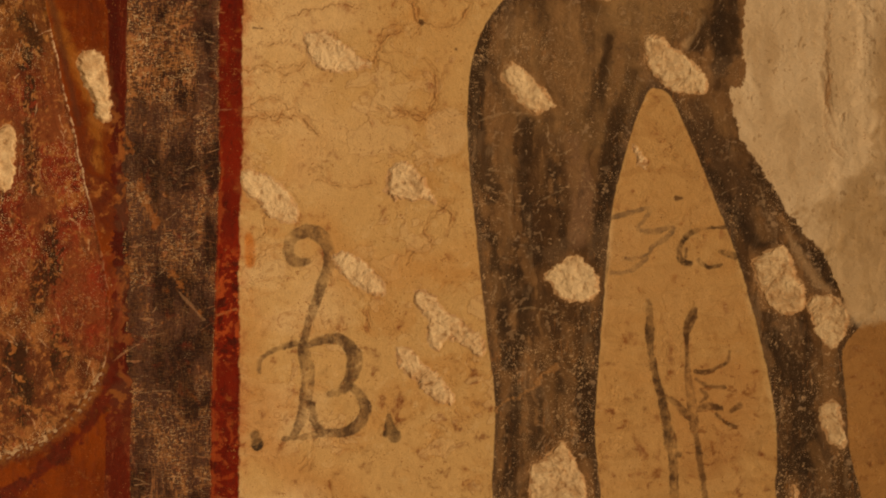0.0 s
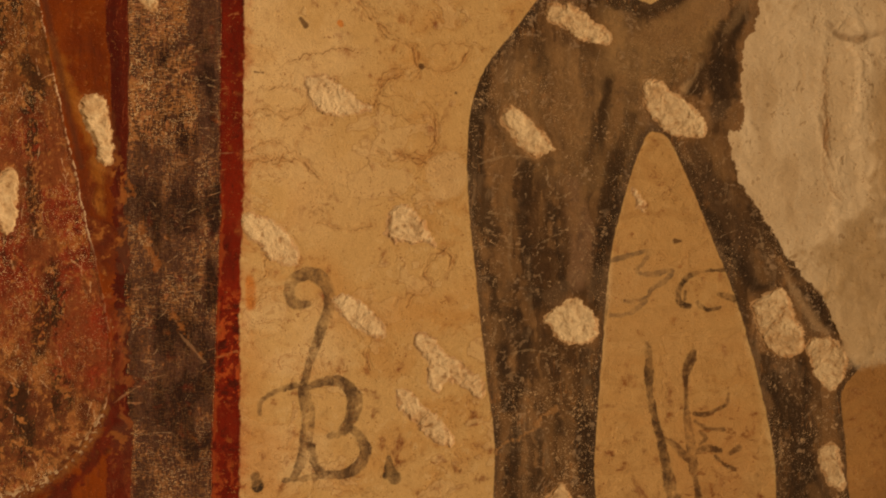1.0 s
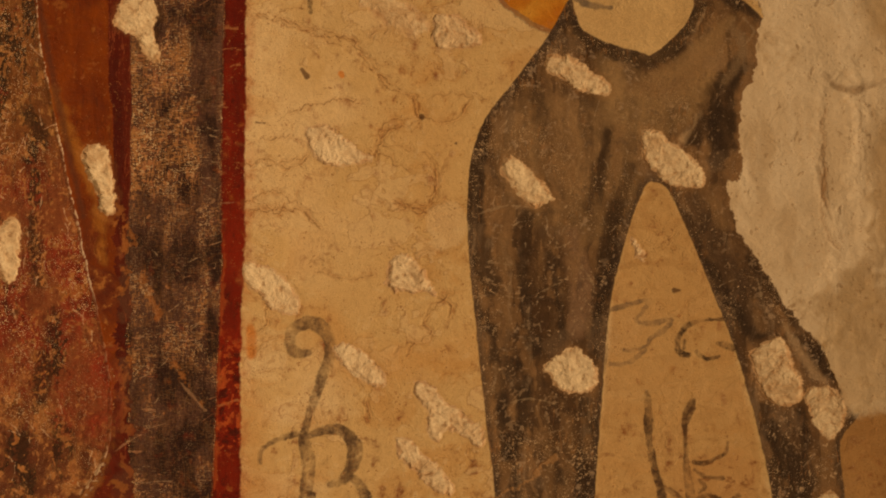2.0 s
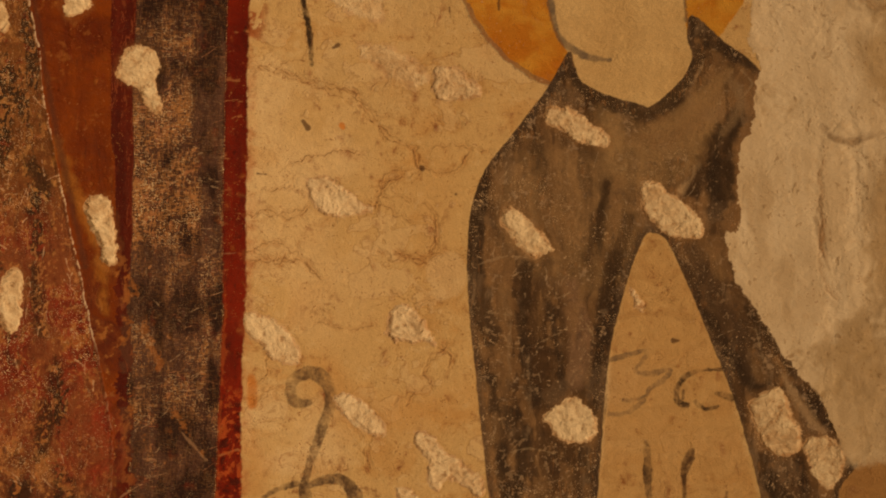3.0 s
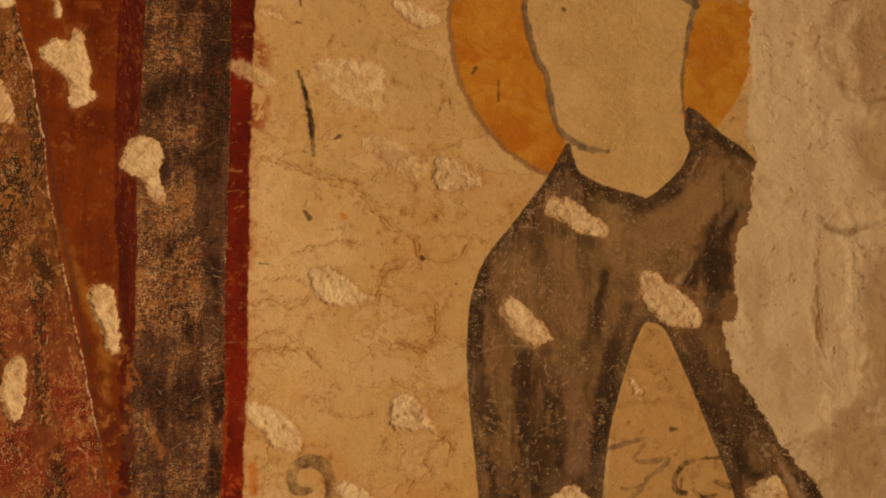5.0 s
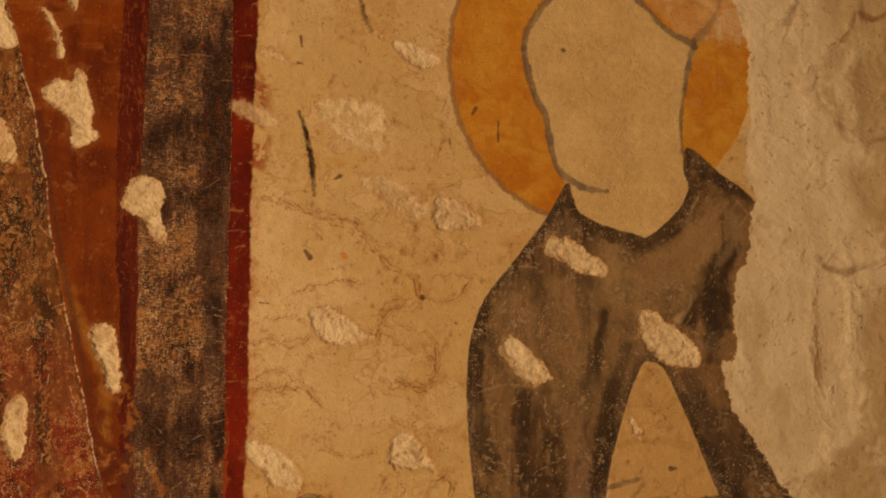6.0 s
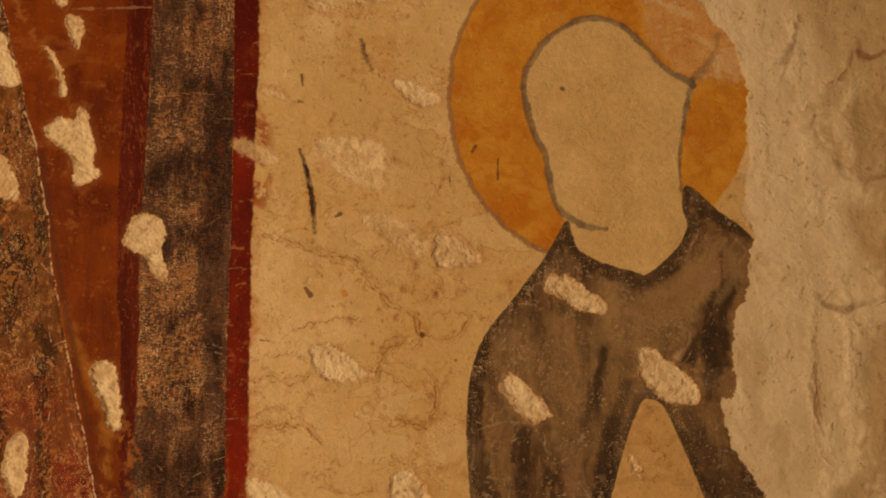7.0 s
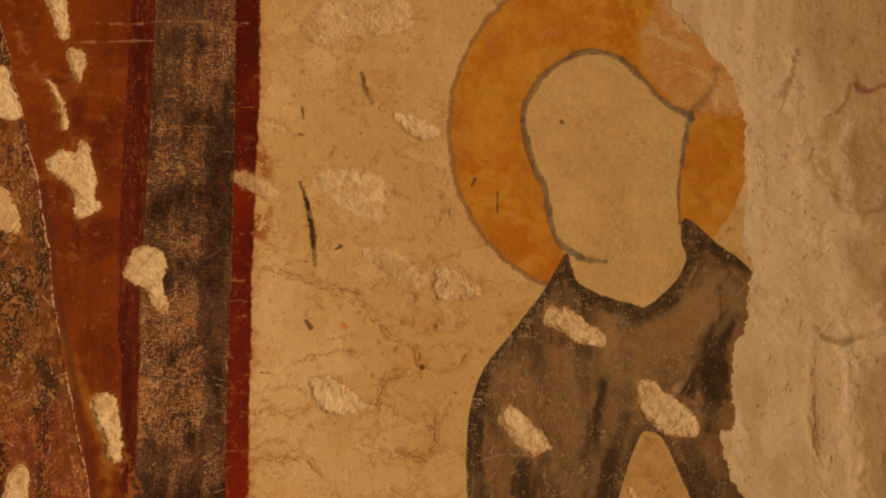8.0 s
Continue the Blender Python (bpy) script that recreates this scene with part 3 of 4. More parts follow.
lay(head_m, blend((0.680, 0.568, 0.372), (0.585, 0.462, 0.282), 0.5 + 0.5 * n_mid + 0.2 * n_flat))
part_of[head > 0] = 8
wear = np.where(head > -1, 0.0, wear)
INK = (0.130, 0.117, 0.124)
for pts in ([(176, 138, 1.8), (157, 140, 2.9), (139, 148, 3.5), (124, 161, 2.9), (117, 182, 2.9), (112, 212, 3.5), (102, 233, 2.9), (93, 260, 3.5), (88, 290, 2.9), (94, 313, 3.5), (112, 338, 3.5), (135, 355, 2.9), (160, 363, 3.5), (193, 354, 2.9), (217, 332, 2.9), (237, 310, 2.9), (267, 292, 4.1)],
            [(268, 297, 2.3), (262, 273, 2.9), (257, 242, 2.3), (253, 212, 1.8), (255, 179, 2.3)]):
    lay((0.72 + 0.2 * n_small) * ramp01(stroke(pts) + 1.1 * rag + 0.5 * rag_fine, -1.4, 1.2), INK)
ROBE = [(133, 146), (112, 110), (76, 62), (48, 26), (33, -16), (29, -63), (29, -74), (31, -123), (37, -180), (43, -238), (51, -308), (58, -366), (63, -501), (160, -502), (160, -390), (164, -320), (168, -261), (172, -198), (180, -146), (195, -88), (212, -45)]
ROBE += [(223, -41), (236, -49), (250, -77), (267, -116), (282, -153), (295, -185), (307, -217), (322, -267), (336, -322), (346, -375), (349, -419), (355, -472), (442, -502), (433, -449), (424, -414), (419, -355), (415, -308), (437, -273), (430, -227), (407, -198), (383, -163), (355, -123), (331, -82), (321, -42), (326, -8), (330, 27), (336, 81), (342, 105), (327, 133), (295, 157), (261, 185), (256, 161), (261, 143), (253, 122), (231, 99), (221, 92), (215, 89), (208, 92), (181, 99), (148, 114), (139, 134)]
robe = region(ROBE)
robe_sd = robe + 0.4 * rag + 0.3 * rag_fine
robe_m = ramp01(robe_sd, -1.0, 1.0)
fold = fbm(30, 170, 111, 4)
n_brush = fbm(14, 60, 231, 4, 0.6)
tone = ramp01(fold + 0.35 * n_brush, -0.35, 0.1) * 0.5 + ramp01(fold + 0.5 * n_brush + 0.1 * n_small, 0.05, 0.35) * 0.5
lay(robe_m, blend((0.262, 0.184, 0.112), (0.078, 0.053, 0.037), 0.18 + 0.8 * tone + 0.2 * n_small))
streak = fbm(13, 120, 481, 3, 0.55)
lay(robe_m * 0.60 * ramp01(streak + 0.15 * n_small, 0.22, 0.34), (0.066, 0.044, 0.031))
lay(robe_m * 0.45 * ramp01(-streak - 0.15 * n_small, 0.26, 0.40), (0.262, 0.180, 0.106))
lay(robe_m * 0.40 * ramp01(fbm(18, 70, 491, 3, 0.55), 0.25, 0.36), (0.110, 0.078, 0.052))
wear = np.where(robe > 0, 0.35 + 0.6 * n_mid + 0.25 * n_brush, wear)
chest = region([(169, 92), (222, 68), (288, 116), (276, 45), (222, 3), (168, 32)], True)
lay(robe_m * 0.8 * ramp01(chest + 6 * n_mid, -14, 10), blend((0.375, 0.290, 0.176), (0.225, 0.172, 0.106), 0.5 + 0.7 * n_mid + 0.3 * n_brush))
upper = region([(91, 44), (180, 32), (210, -27), (186, -98), (133, -98), (73, -63), (61, -4)], True)
lay(robe_m * 0.5 * ramp01(upper + 6 * n_brush, -14, 10), blend((0.345, 0.268, 0.168), (0.205, 0.152, 0.098), 0.5 + 0.7 * n_brush))
lay(robe_m * 0.6 * ramp01(stroke([(134, -94, 8.2), (147, -146, 12.9), (141, -192, 9.4)]) + 4 * n_brush + 3 * n_small, -6, 5), (0.298, 0.216, 0.166))
sleeve = stroke([(261, -59, 8.2), (290, -123, 14.0), (328, -180, 16.4), (362, -297, 15.2), (380, -367, 17.5), (393, -473, 19.9)])
lay(robe_m * 0.6 * ramp01(sleeve + 5 * n_small + 4 * n_brush, -10, 6), blend((0.075, 0.060, 0.054), (0.041, 0.033, 0.034), 0.5 + 0.6 * n_brush))
wear = wear + 0.35 * (robe > 0) * ramp01(-V, 250, 380) + 0.4 * (robe > 0) * (robe < 13)
lay(robe_m * 0.6 * ramp01(11 - robe + 3 * n_mid + 2 * n_brush, 0, 9), (0.057, 0.050, 0.051))


def fold_line(pts, tone=(0.042, 0.033, 0.030), amount=0.75):
    s = around(pts, 26)
    lay(robe_m[s] * amount * ramp01(stroke(pts, s) + 3 * n_small[s] + 2 * n_up[s], -4, 3.5), tone, s)


fold_line([(133, 131, 4.1), (148, 107, 5.3), (181, 92, 6.4), (216, 81, 5.3), (240, 98, 5.3), (260, 128, 5.8), (272, 152, 5.8)])
fold_line([(261, 179, 2.3), (270, 163, 4.7), (295, 149, 5.3), (323, 131, 4.1)])
fold_line([(306, 81, 8.2), (294, 45, 10.5), (289, 3, 11.7), (286, -19, 8.2)])
fold_line([(47, 15, 7.0), (37, -37, 9.4), (39, -94, 10.5), (53, -146, 10.5)])
fold_line([(180, -65, 7.0), (172, -123, 8.2), (163, -180, 7.0), (158, -227, 5.8)])
fold_line([(71, -227, 8.2), (88, -273, 7.0), (74, -320, 7.0)])
fold_line([(302, -169, 8.2), (326, -198, 4.7), (372, -204, 4.7), (399, -238, 4.1)])
fold_line([(344, -297, 9.4), (374, -355, 11.7), (381, -431, 11.7)])
# brush folds of the broad sleeve, dark and light by turns
for pts in ([(91, -74, 4.1), (85, -123, 5.2), (90, -172, 4.6), (94, -204, 2.9)], [(114, -106, 2.3), (120, -152, 4.1), (129, -198, 3.5)], [(181, -83, 4.6), (172, -134, 5.8), (162, -192, 4.6)],
            [(55, -192, 4.6), (62, -250, 5.8), (68, -320, 5.2)], [(80, -221, 3.5), (92, -259, 4.1), (93, -273, 2.3)], [(100, -204, 6.4), (101, -216, 5.8)],
            [(149, -266, 5.2), (150, -277, 5.2)], [(156, -288, 4.1), (156, -294, 3.5)], [(80, -349, 5.2), (74, -390, 6.4), (71, -448, 5.8)], [(103, -349, 4.6), (106, -378, 4.1), (97, -407, 3.5)],
            [(147, -325, 5.8), (150, -366, 7.0), (153, -413, 4.6)], [(120, -320, 3.5), (123, -349, 4.1)], [(46, 20, 5.8), (40, -27, 7.0), (39, -80, 7.0)], [(174, 9, 4.1), (165, -39, 5.2), (171, -74, 3.5)],
            [(270, 21, 7.0), (261, 3, 7.0), (291, 33, 4.6)], [(289, 69, 3.5), (282, 33, 5.8), (293, -14, 5.8)], [(312, 81, 2.9), (297, 45, 4.1), (302, -3, 3.5)],
            [(319, -117, 2.9), (339, -146, 5.2), (360, -175, 4.6), (375, -198, 3.5)], [(386, -204, 3.5), (398, -227, 4.1), (407, -247, 2.9)], [(335, -273, 5.2), (344, -308, 5.8), (353, -349, 5.8)],
            [(373, -273, 5.2), (379, -296, 4.6), (376, -331, 4.1)], [(363, -396, 5.8), (363, -431, 6.4)], [(273, -117, 4.1), (293, -152, 5.8), (308, -186, 5.2)]):
    fold_line(pts)
for pts in ([(74, -140, 2.9), (71, -169, 3.5), (74, -189, 2.3)], [(131, -94, 3.5), (137, -129, 5.2), (141, -149, 2.9)], [(105, -111, 2.3), (104, -146, 2.9)], [(185, 15, 4.6), (179, -37, 5.8), (168, -74, 4.1)],
            [(119, 37, 3.5), (119, -3, 4.6), (131, -48, 3.5)], [(58, -232, 3.5), (60, -253, 4.1)], [(109, -296, 4.6), (115, -343, 5.2), (112, -390, 4.1)], [(135, -285, 3.5), (136, -320, 3.5)],
            [(198, 56, 8.1), (240, 51, 9.3), (270, 81, 8.1), (285, 110, 5.2)], [(109, -3, 5.2), (103, -51, 5.8)], [(139, 9, 4.6), (133, -39, 5.8)], [(91, 56, 4.6), (97, 32, 5.2)],
            [(385, -320, 4.6), (397, -349, 5.8), (386, -367, 4.1)], [(386, -408, 5.8), (398, -443, 7.0)], [(325, -163, 2.9), (334, -192, 3.5)]):
    fold_line(pts, (0.245, 0.172, 0.102), 0.5)
fold_line([(357, -189, 1.7), (370, -212, 2.9), (387, -237, 4.1), (398, -245, 2.3)], (0.42, 0.35, 0.26), 0.8)
lay(robe_m * 0.45 * ramp01(n_small + 0.5 * n_mid + 0.4 * n_grit, 0.7, 1.25), (0.479, 0.420, 0.363))
lay(robe_m * 0.2 * ramp01(fbm(26, 26, 241, 4), 0.35, 0.7), (0.310, 0.255, 0.205))
lay(robe_m * 0.4 * ramp01(n_grit + 0.4 * n_brush, 0.7, 1.1), (0.409, 0.343, 0.270))
lay(robe_m * 0.35 * ramp01(n_up + 0.4 * n_small, 0.6, 1.2), (0.357, 0.301, 0.237))
lay(robe_m * 0.45 * ramp01(-n_small - 0.5 * n_up, 0.7, 1.3), (0.052, 0.045, 0.051))
fold_line([(139, 113, 3.5), (180, 95, 4.6), (219, 85, 4.6), (249, 110, 4.1), (267, 134, 3.5)], (0.085, 0.066, 0.048), 0.7)
fold_line([(222, 68, 5.2), (252, 80, 8.1), (282, 110, 7.0), (297, 128, 4.1)], (0.330, 0.250, 0.150), 0.6)
fold_line([(198, 50, 5.8), (234, 42, 7.0), (258, 57, 5.2)], (0.290, 0.222, 0.135), 0.6)
fold_line([(303, 116, 3.5), (312, 93, 4.1), (294, 63, 3.5)], (0.300, 0.245, 0.175), 0.5)
fold_line([(267, 30, 1.2), (261, 14, 1.2), (249, 3, 0.9)], (0.480, 0.400, 0.290), 0.8)
for pts in ([(49, 16, 5.7), (39, -19, 7.0), (36, -58, 7.0), (34, -83, 5.0)],
            [(97, 50, 5.7), (103, 35, 6.3), (98, 22, 3.8)],
            [(175, 10, 3.2), (170, -16, 5.0), (159, -45, 5.7), (153, -70, 5.0)],
            [(198, -25, 5.7), (188, -51, 7.6), (177, -83, 8.2), (167, -121, 7.0)],
            [(90, -74, 4.5), (89, -99, 7.0), (87, -128, 6.3)],
            [(146, 115, 3.8), (165, 99, 5.0), (191, 90, 4.5)],
            [(278, 55, 4.5), (271, 29, 6.3), (262, 4, 4.5)],
            [(297, 52, 3.2), (297, 20, 3.8), (295, -12, 3.8)],
            [(243, -64, 4.5), (259, -89, 5.7), (268, -115, 5.7)]):
    fold_line(pts, (0.060, 0.043, 0.032), 0.55)
for pts in ([(127, 42, 5.7), (135, 16, 7.0), (130, -13, 4.5)],
            [(118, -19, 5.0), (137, -32, 6.3), (130, -70, 5.0)],
            [(66, -99, 6.3), (70, -125, 6.3)],
            [(147, -102, 6.3), (143, -128, 5.7)],
            [(191, 16, 4.5), (188, -13, 5.0)],
            [(217, 58, 8.2), (242, 61, 8.9), (268, 87, 7.0)],
            [(281, -57, 4.5), (291, -83, 5.0)]):
    fold_line(pts, (0.290, 0.212, 0.128), 0.45)
# fine pale specks, fewer higher up, and a belt of fine cracks across the broad sleeve
lay(robe_m * (0.8 - 0.5 * ramp01(V, -120, 20)) * ramp01(fbm(2.4, 2.4, 511, 1) + 0.35 * n_mid, 1.25, 1.5), (0.520, 0.440, 0.340))
belt = ramp01(20 - np.abs(V + 152 - 0.05 * U), 0, 16) * ramp01(190 - U, 0, 20)
rub = ramp01(15 - robe, 0, 12) * ramp01(120 - U, 0, 30) * ramp01(V, -120, -40)
lay(robe_m * 0.65 * np.clip(belt + rub, 0, 1) * ramp01(np.maximum(n_weft, n_thread) + 0.5 * n_grit + 0.3 * n_small, 0.95, 1.35), (0.400, 0.320, 0.230))
relief += robe_m * 0.08 * n_small
pigment *= 1 + robe_m[..., None] * np.array((0.04, 0.02, 0.08), np.float32)      # a cooler cast
part_of[(robe_sd > 0)] = 8

# the bare plaster lies over the torn edge of the painting
GREY, GREY2, BROWN = (0.665, 0.612, 0.540), (0.765, 0.740, 0.700), (0.440, 0.362, 0.262)
n_lump = fbm(70, 80, 141, 4)
n_trowel = fbm(22, 150, 271, 4)
lay(bare_m, blend(GREY, GREY2, 0.5 + 0.5 * n_mid + 0.25 * n_trowel))
right_side = ramp01(U + 14 * n_mid, 360, 440)
lay(bare_m * 0.45 * ramp01(n_trowel, 0.1, 0.7), (0.790, 0.775, 0.755))
lay(bare_m * 0.35 * ramp01(fbm(30, 90, 281, 4), 0.3, 0.8), (0.483, 0.400, 0.300))
lay(bare_m * 0.65 * ramp01(n_lump + 0.8 * right_side + 0.5 * n_small + 0.3 * n_mid, 0.6, 1.4), BROWN)
lay(bare_m * 0.5 * ramp01(n_small + 0.4 * n_mid, 0.9, 1.3), (0.320, 0.228, 0.148))
relief += bare_m * (-0.25 + (0.7 + 2.2 * right_side) * n_lump + (0.2 + 0.4 * right_side) * n_trowel)
# brown fields with torn edges, upper and lower right
for tone, pts in (
        ((0.405, 0.315, 0.180), [(375, 443), (375, 376), (398, 346), (428, 297), (420, 249), (418, 213), (451, 219), (493, 216), (509, 444)]),
        ((0.440, 0.345, 0.215), [(432, 159), (469, 177), (505, 177), (503, 34), (473, 81), (444, 117)]),
        ((0.400, 0.300, 0.180), [(446, 4), (467, 34), (503, 34), (497, -173), (461, -102), (444, -55), (438, -8)]),
        ((0.500, 0.410, 0.290), [(379, -220), (414, -137), (444, -137), (497, -196), (489, -273), (413, -273)])):
    s = around(pts, 30)
    inside = region(pts, False, s) + 6 * n_mid[s] + 4 * n_small[s] + 2 * rag[s]
    lay(bare_m[s] * 0.6 * ramp01(inside + 4 * chunk[s], -13, 13), blend(tone, (0.520, 0.430, 0.300), 0.35 + 0.5 * n_mid[s] + 0.3 * n_small[s]), s)
    relief[s] -= bare_m[s] * 0.6 * ramp01(inside, -13, 13)
# pale ridges left by the trowel, and the dark creases under them
for pts in ([(374, 364, 2.9), (377, 309, 4.6), (388, 237, 5.2), (397, 165, 3.5)], [(333, 431, 7.0), (332, 297, 9.3), (337, 164, 8.1)], [(396, 81, 4.1), (389, -2, 5.2), (394, -61, 3.5)],
            [(446, 298, 4.1), (422, 255, 5.2), (433, 219, 3.5)], [(399, -55, 3.5), (408, -102, 4.6), (408, -149, 3.5)], [(426, 81, 4.6), (432, 10, 5.8), (429, -55, 4.1)], [(425, 57, 4.6), (431, 10, 5.2), (424, -38, 4.1)]):
    s = around(pts, 24)
    sd = stroke(pts, s) + 4 * n_small[s] + 3 * n_mid[s]
    lay(bare_m[s] * 0.6 * ramp01(sd, -6, 5), (0.775, 0.745, 0.700), s)
    relief[s] += bare_m[s] * 0.8 * ramp01(sd, -7, 5)
for pts in ([(374, 364, 0.6), (379, 346, 1.2), (362, 297, 0.6)], [(421, 210, 1.2), (433, 201, 1.7), (451, 190, 1.2), (469, 194, 0.6)], [(404, 60, 1.2), (428, 53, 2.3), (449, 60, 1.2), (458, 66, 0.6)],
            [(395, -2, 0.6), (397, -32, 1.2), (395, -56, 0.6)], [(422, 294, 0.6), (434, 310, 1.2), (440, 328, 0.9)], [(447, 340, 0.6), (448, 322, 1.4), (462, 322, 1.2)], [(390, -25, 0.6), (396, -55, 1.2), (405, -78, 0.6)]):
    s = around(pts, 20)
    sd = stroke(pts, s) + 1.6 * n_small[s] + 0.8 * rag[s]
    lay(bare_m[s] * 0.42 * ramp01(sd, -3, 2), (0.240, 0.165, 0.100), s)
    relief[s] -= bare_m[s] * 0.5 * ramp01(sd, -3, 1.5)
# sandy skin: fine pits and grains
pit = fbm(4.2, 5.5, 161, 2)
lay(bare_m * 0.45 * ramp01(pit + 0.3 * n_small, 0.85, 1.15), (0.300, 0.215, 0.140))
relief += bare_m * (-0.25 * ramp01(pit, 0.8, 1.1) + 0.06 * n_grit + 0.08 * n_small)
wear = np.where(bare_sd > 0, 1.0, wear)
part_of[bare_sd > 0] = 1

# slight roughness of the flaked dark paint
dark_m = np.clip(robe_m * (1 - bare_m) + band_m * (1 - 0.7 * orange_m * (1 - panel_m)), 0, 1)
relief += dark_m * 0.07 * fbm(4, 4, 171, 2)

# brown flecks on the lower wash
flecks = region([(254, -326), (286, -320), (321, -326), (331, -378), (305, -431), (258, -443), (240, -378)], True)
lay(0.7 * ramp01(flecks, -4, 10) * ramp01(fbm(9, 5, 181, 3) + 0.4 * n_mid, 0.55, 0.95), (0.205, 0.105, 0.052))
lay(0.25 * ramp01(flecks, -8, 14), (0.445, 0.225, 0.093))

# hairline cracks in the plaster


def crack(pts, k):
    s = around(pts, 18)
    d = near(jagged(pts, len(pts) + int(abs(pts[0][0]))), 9.0, s)
    here = 0.7 * k * np.clip(0.75 + 0.6 * n_small[s] + 0.5 * n_grit[s], 0.1, 1)
    lay(here * ramp01(0.85 + 0.25 * n_grit[s] - d, 0, 0.8), (0.130, 0.066, 0.034), s)
    lay(0.18 * ramp01(4.5 + 2 * n_small[s] - d, 0, 4.0), (0.445, 0.255, 0.115), s)
    relief[s] += 0.30 * ramp01(4 + 1.5 * n_small[s] - d, 0, 2.5) - 0.8 * here * ramp01(1.1 - d, 0, 0.9)


crack([(-201, -23), (-171, -19), (-154, -28), (-136, -17)], 0.7)
crack([(-200, -61), (-177, -65), (-165, -74), (-148, -68), (-134, -77), (-122, -89)], 0.85)
crack([(-66, -15), (-60, 3), (-44, 17), (-23, 15), (-19, 26)], 0.5)
crack([(-79, -13), (-50, -15), (-30, -31)], 0.7)
crack([(-1, -160), (13, -168), (10, -180)], 0.85)
crack([(-7, -166), (-16, -186), (-7, -198), (-15, -209), (-29, -205), (-45, -218)], 0.5)
crack([(-63, -60), (-42, -68), (-10, -62), (-3, -37), (-9, -24)], 0.7)
crack([(-88, -261), (-75, -272), (-70, -285)], 0.85)
crack([(-144, -432), (-135, -425), (-131, -416)], 0.5)
crack([(-196, 128), (-173, 131), (-143, 118), (-107, 112), (-77, 91), (-52, 60), (-33, 50), (-22, 26)], 0.7)
crack([(-138, 136), (-155, 137), (-171, 124)], 0.85)
crack([(-74, 86), (-53, 79), (-35, 73)], 0.5)
crack([(-83, 103), (-107, 109), (-130, 108)], 0.7)
crack([(-207, -2), (-171, 2), (-153, 8)], 0.85)
crack([(398, -26), (394, -56), (401, -91), (412, -109)], 0.5)
crack([(435, 328), (428, 304), (410, 291)], 0.7)
crack([(-154, 31), (-106, 43), (-82, 40)], 0.85)
crack([(-11, 44), (25, 50), (49, 44)], 0.5)
crack([(-125, -134), (-97, -140), (-68, -137)], 0.7)
crack([(-45, -60), (-19, -74), (7, -68)], 0.85)
crack([(427, 207), (451, 192), (474, 195)], 0.5)
crack([(398, 32), (394, -19), (399, -65)], 0.35)
crack([(-171, -140), (-177, -186), (-195, -198)], 0.85)
for k, pts in ((0.8, [(-200, -67), (-177, -72), (-159, -67), (-148, -73)]), (0.7, [(-193, -20), (-165, -21), (-136, -13)]), (0.85, [(-70, -21), (-60, -2), (-50, 13), (-27, 20), (-17, 26)]),
               (0.7, [(-63, -60), (-50, -65), (-10, -68), (25, -67)]), (0.8, [(13, -154), (-4, -172), (-16, -183), (-9, -198), (-25, -206), (-33, -221)]), (0.6, [(-91, -241), (-77, -258), (-74, -279)]),
               (0.6, [(-50, -100), (-33, -108), (-1, -114)]), (0.5, [(-144, -425), (-129, -407), (-126, -389)]), (0.7, [(-196, 132), (-172, 125), (-142, 115), (-118, 108), (-94, 94)]), (0.8, [(-82, 91), (-67, 73), (-52, 55), (-25, 47)]),
               (0.7, [(-25, 47), (-22, 26), (13, 23), (31, 44)]), (0.6, [(-58, -4), (-10, -16), (-4, -57), (-10, -69)]), (0.75, [(-64, -10), (-58, 17), (-19, 26)]),
               (0.6, [(-191, -58), (-171, -49), (-141, -69), (-129, -81)]), (0.5, [(-46, -63), (-10, -66), (26, -63)]), (0.6, [(-52, 121), (-81, 97), (-58, 56)])):
    crack(pts, k)
# pale scratches over the dark robe
for pts in ([(35, -160), (59, -156), (88, -160), (128, -143), (157, -140)], [(171, 35), (197, 22), (211, 8)], [(59, -273), (94, -264), (129, -273)],
            [(243, 3), (260, 15), (264, 29)], [(243, -5), (251, 6)], [(328, -140), (337, -180)], [(59, -25), (70, 26)], [(128, -88), (120, -108), (134, -103)], [(274, 139), (266, 121), (250, 104), (234, 87)], [(312, 128), (323, 114), (312, 99)], [(39, -74), (71, -65), (105, -69)], [(49, -123), (88, -128)], [(146, -128), (159, -146), (155, -163)]):
    d = near(spline(pts, closed=False), 6.0) + 1.5 * n_small
    lay(0.32 * ramp01(1.0 - d + 0.5 * n_grit, 0, 1.0), (0.430, 0.380, 0.320))
d = near(jagged([(58, -370), (74, -358), (94, -349), (103, -337), (121, -324)], 3), 9.0) + 2.5 * n_small + n_grit
lay(0.7 * ramp01(2.6 + ramp01(90 - U, 0, 30) - d, 0, 2.4), (0.400, 0.262, 0.150))
relief -= 0.6 * ramp01(2.5 - d, 0, 2.0)
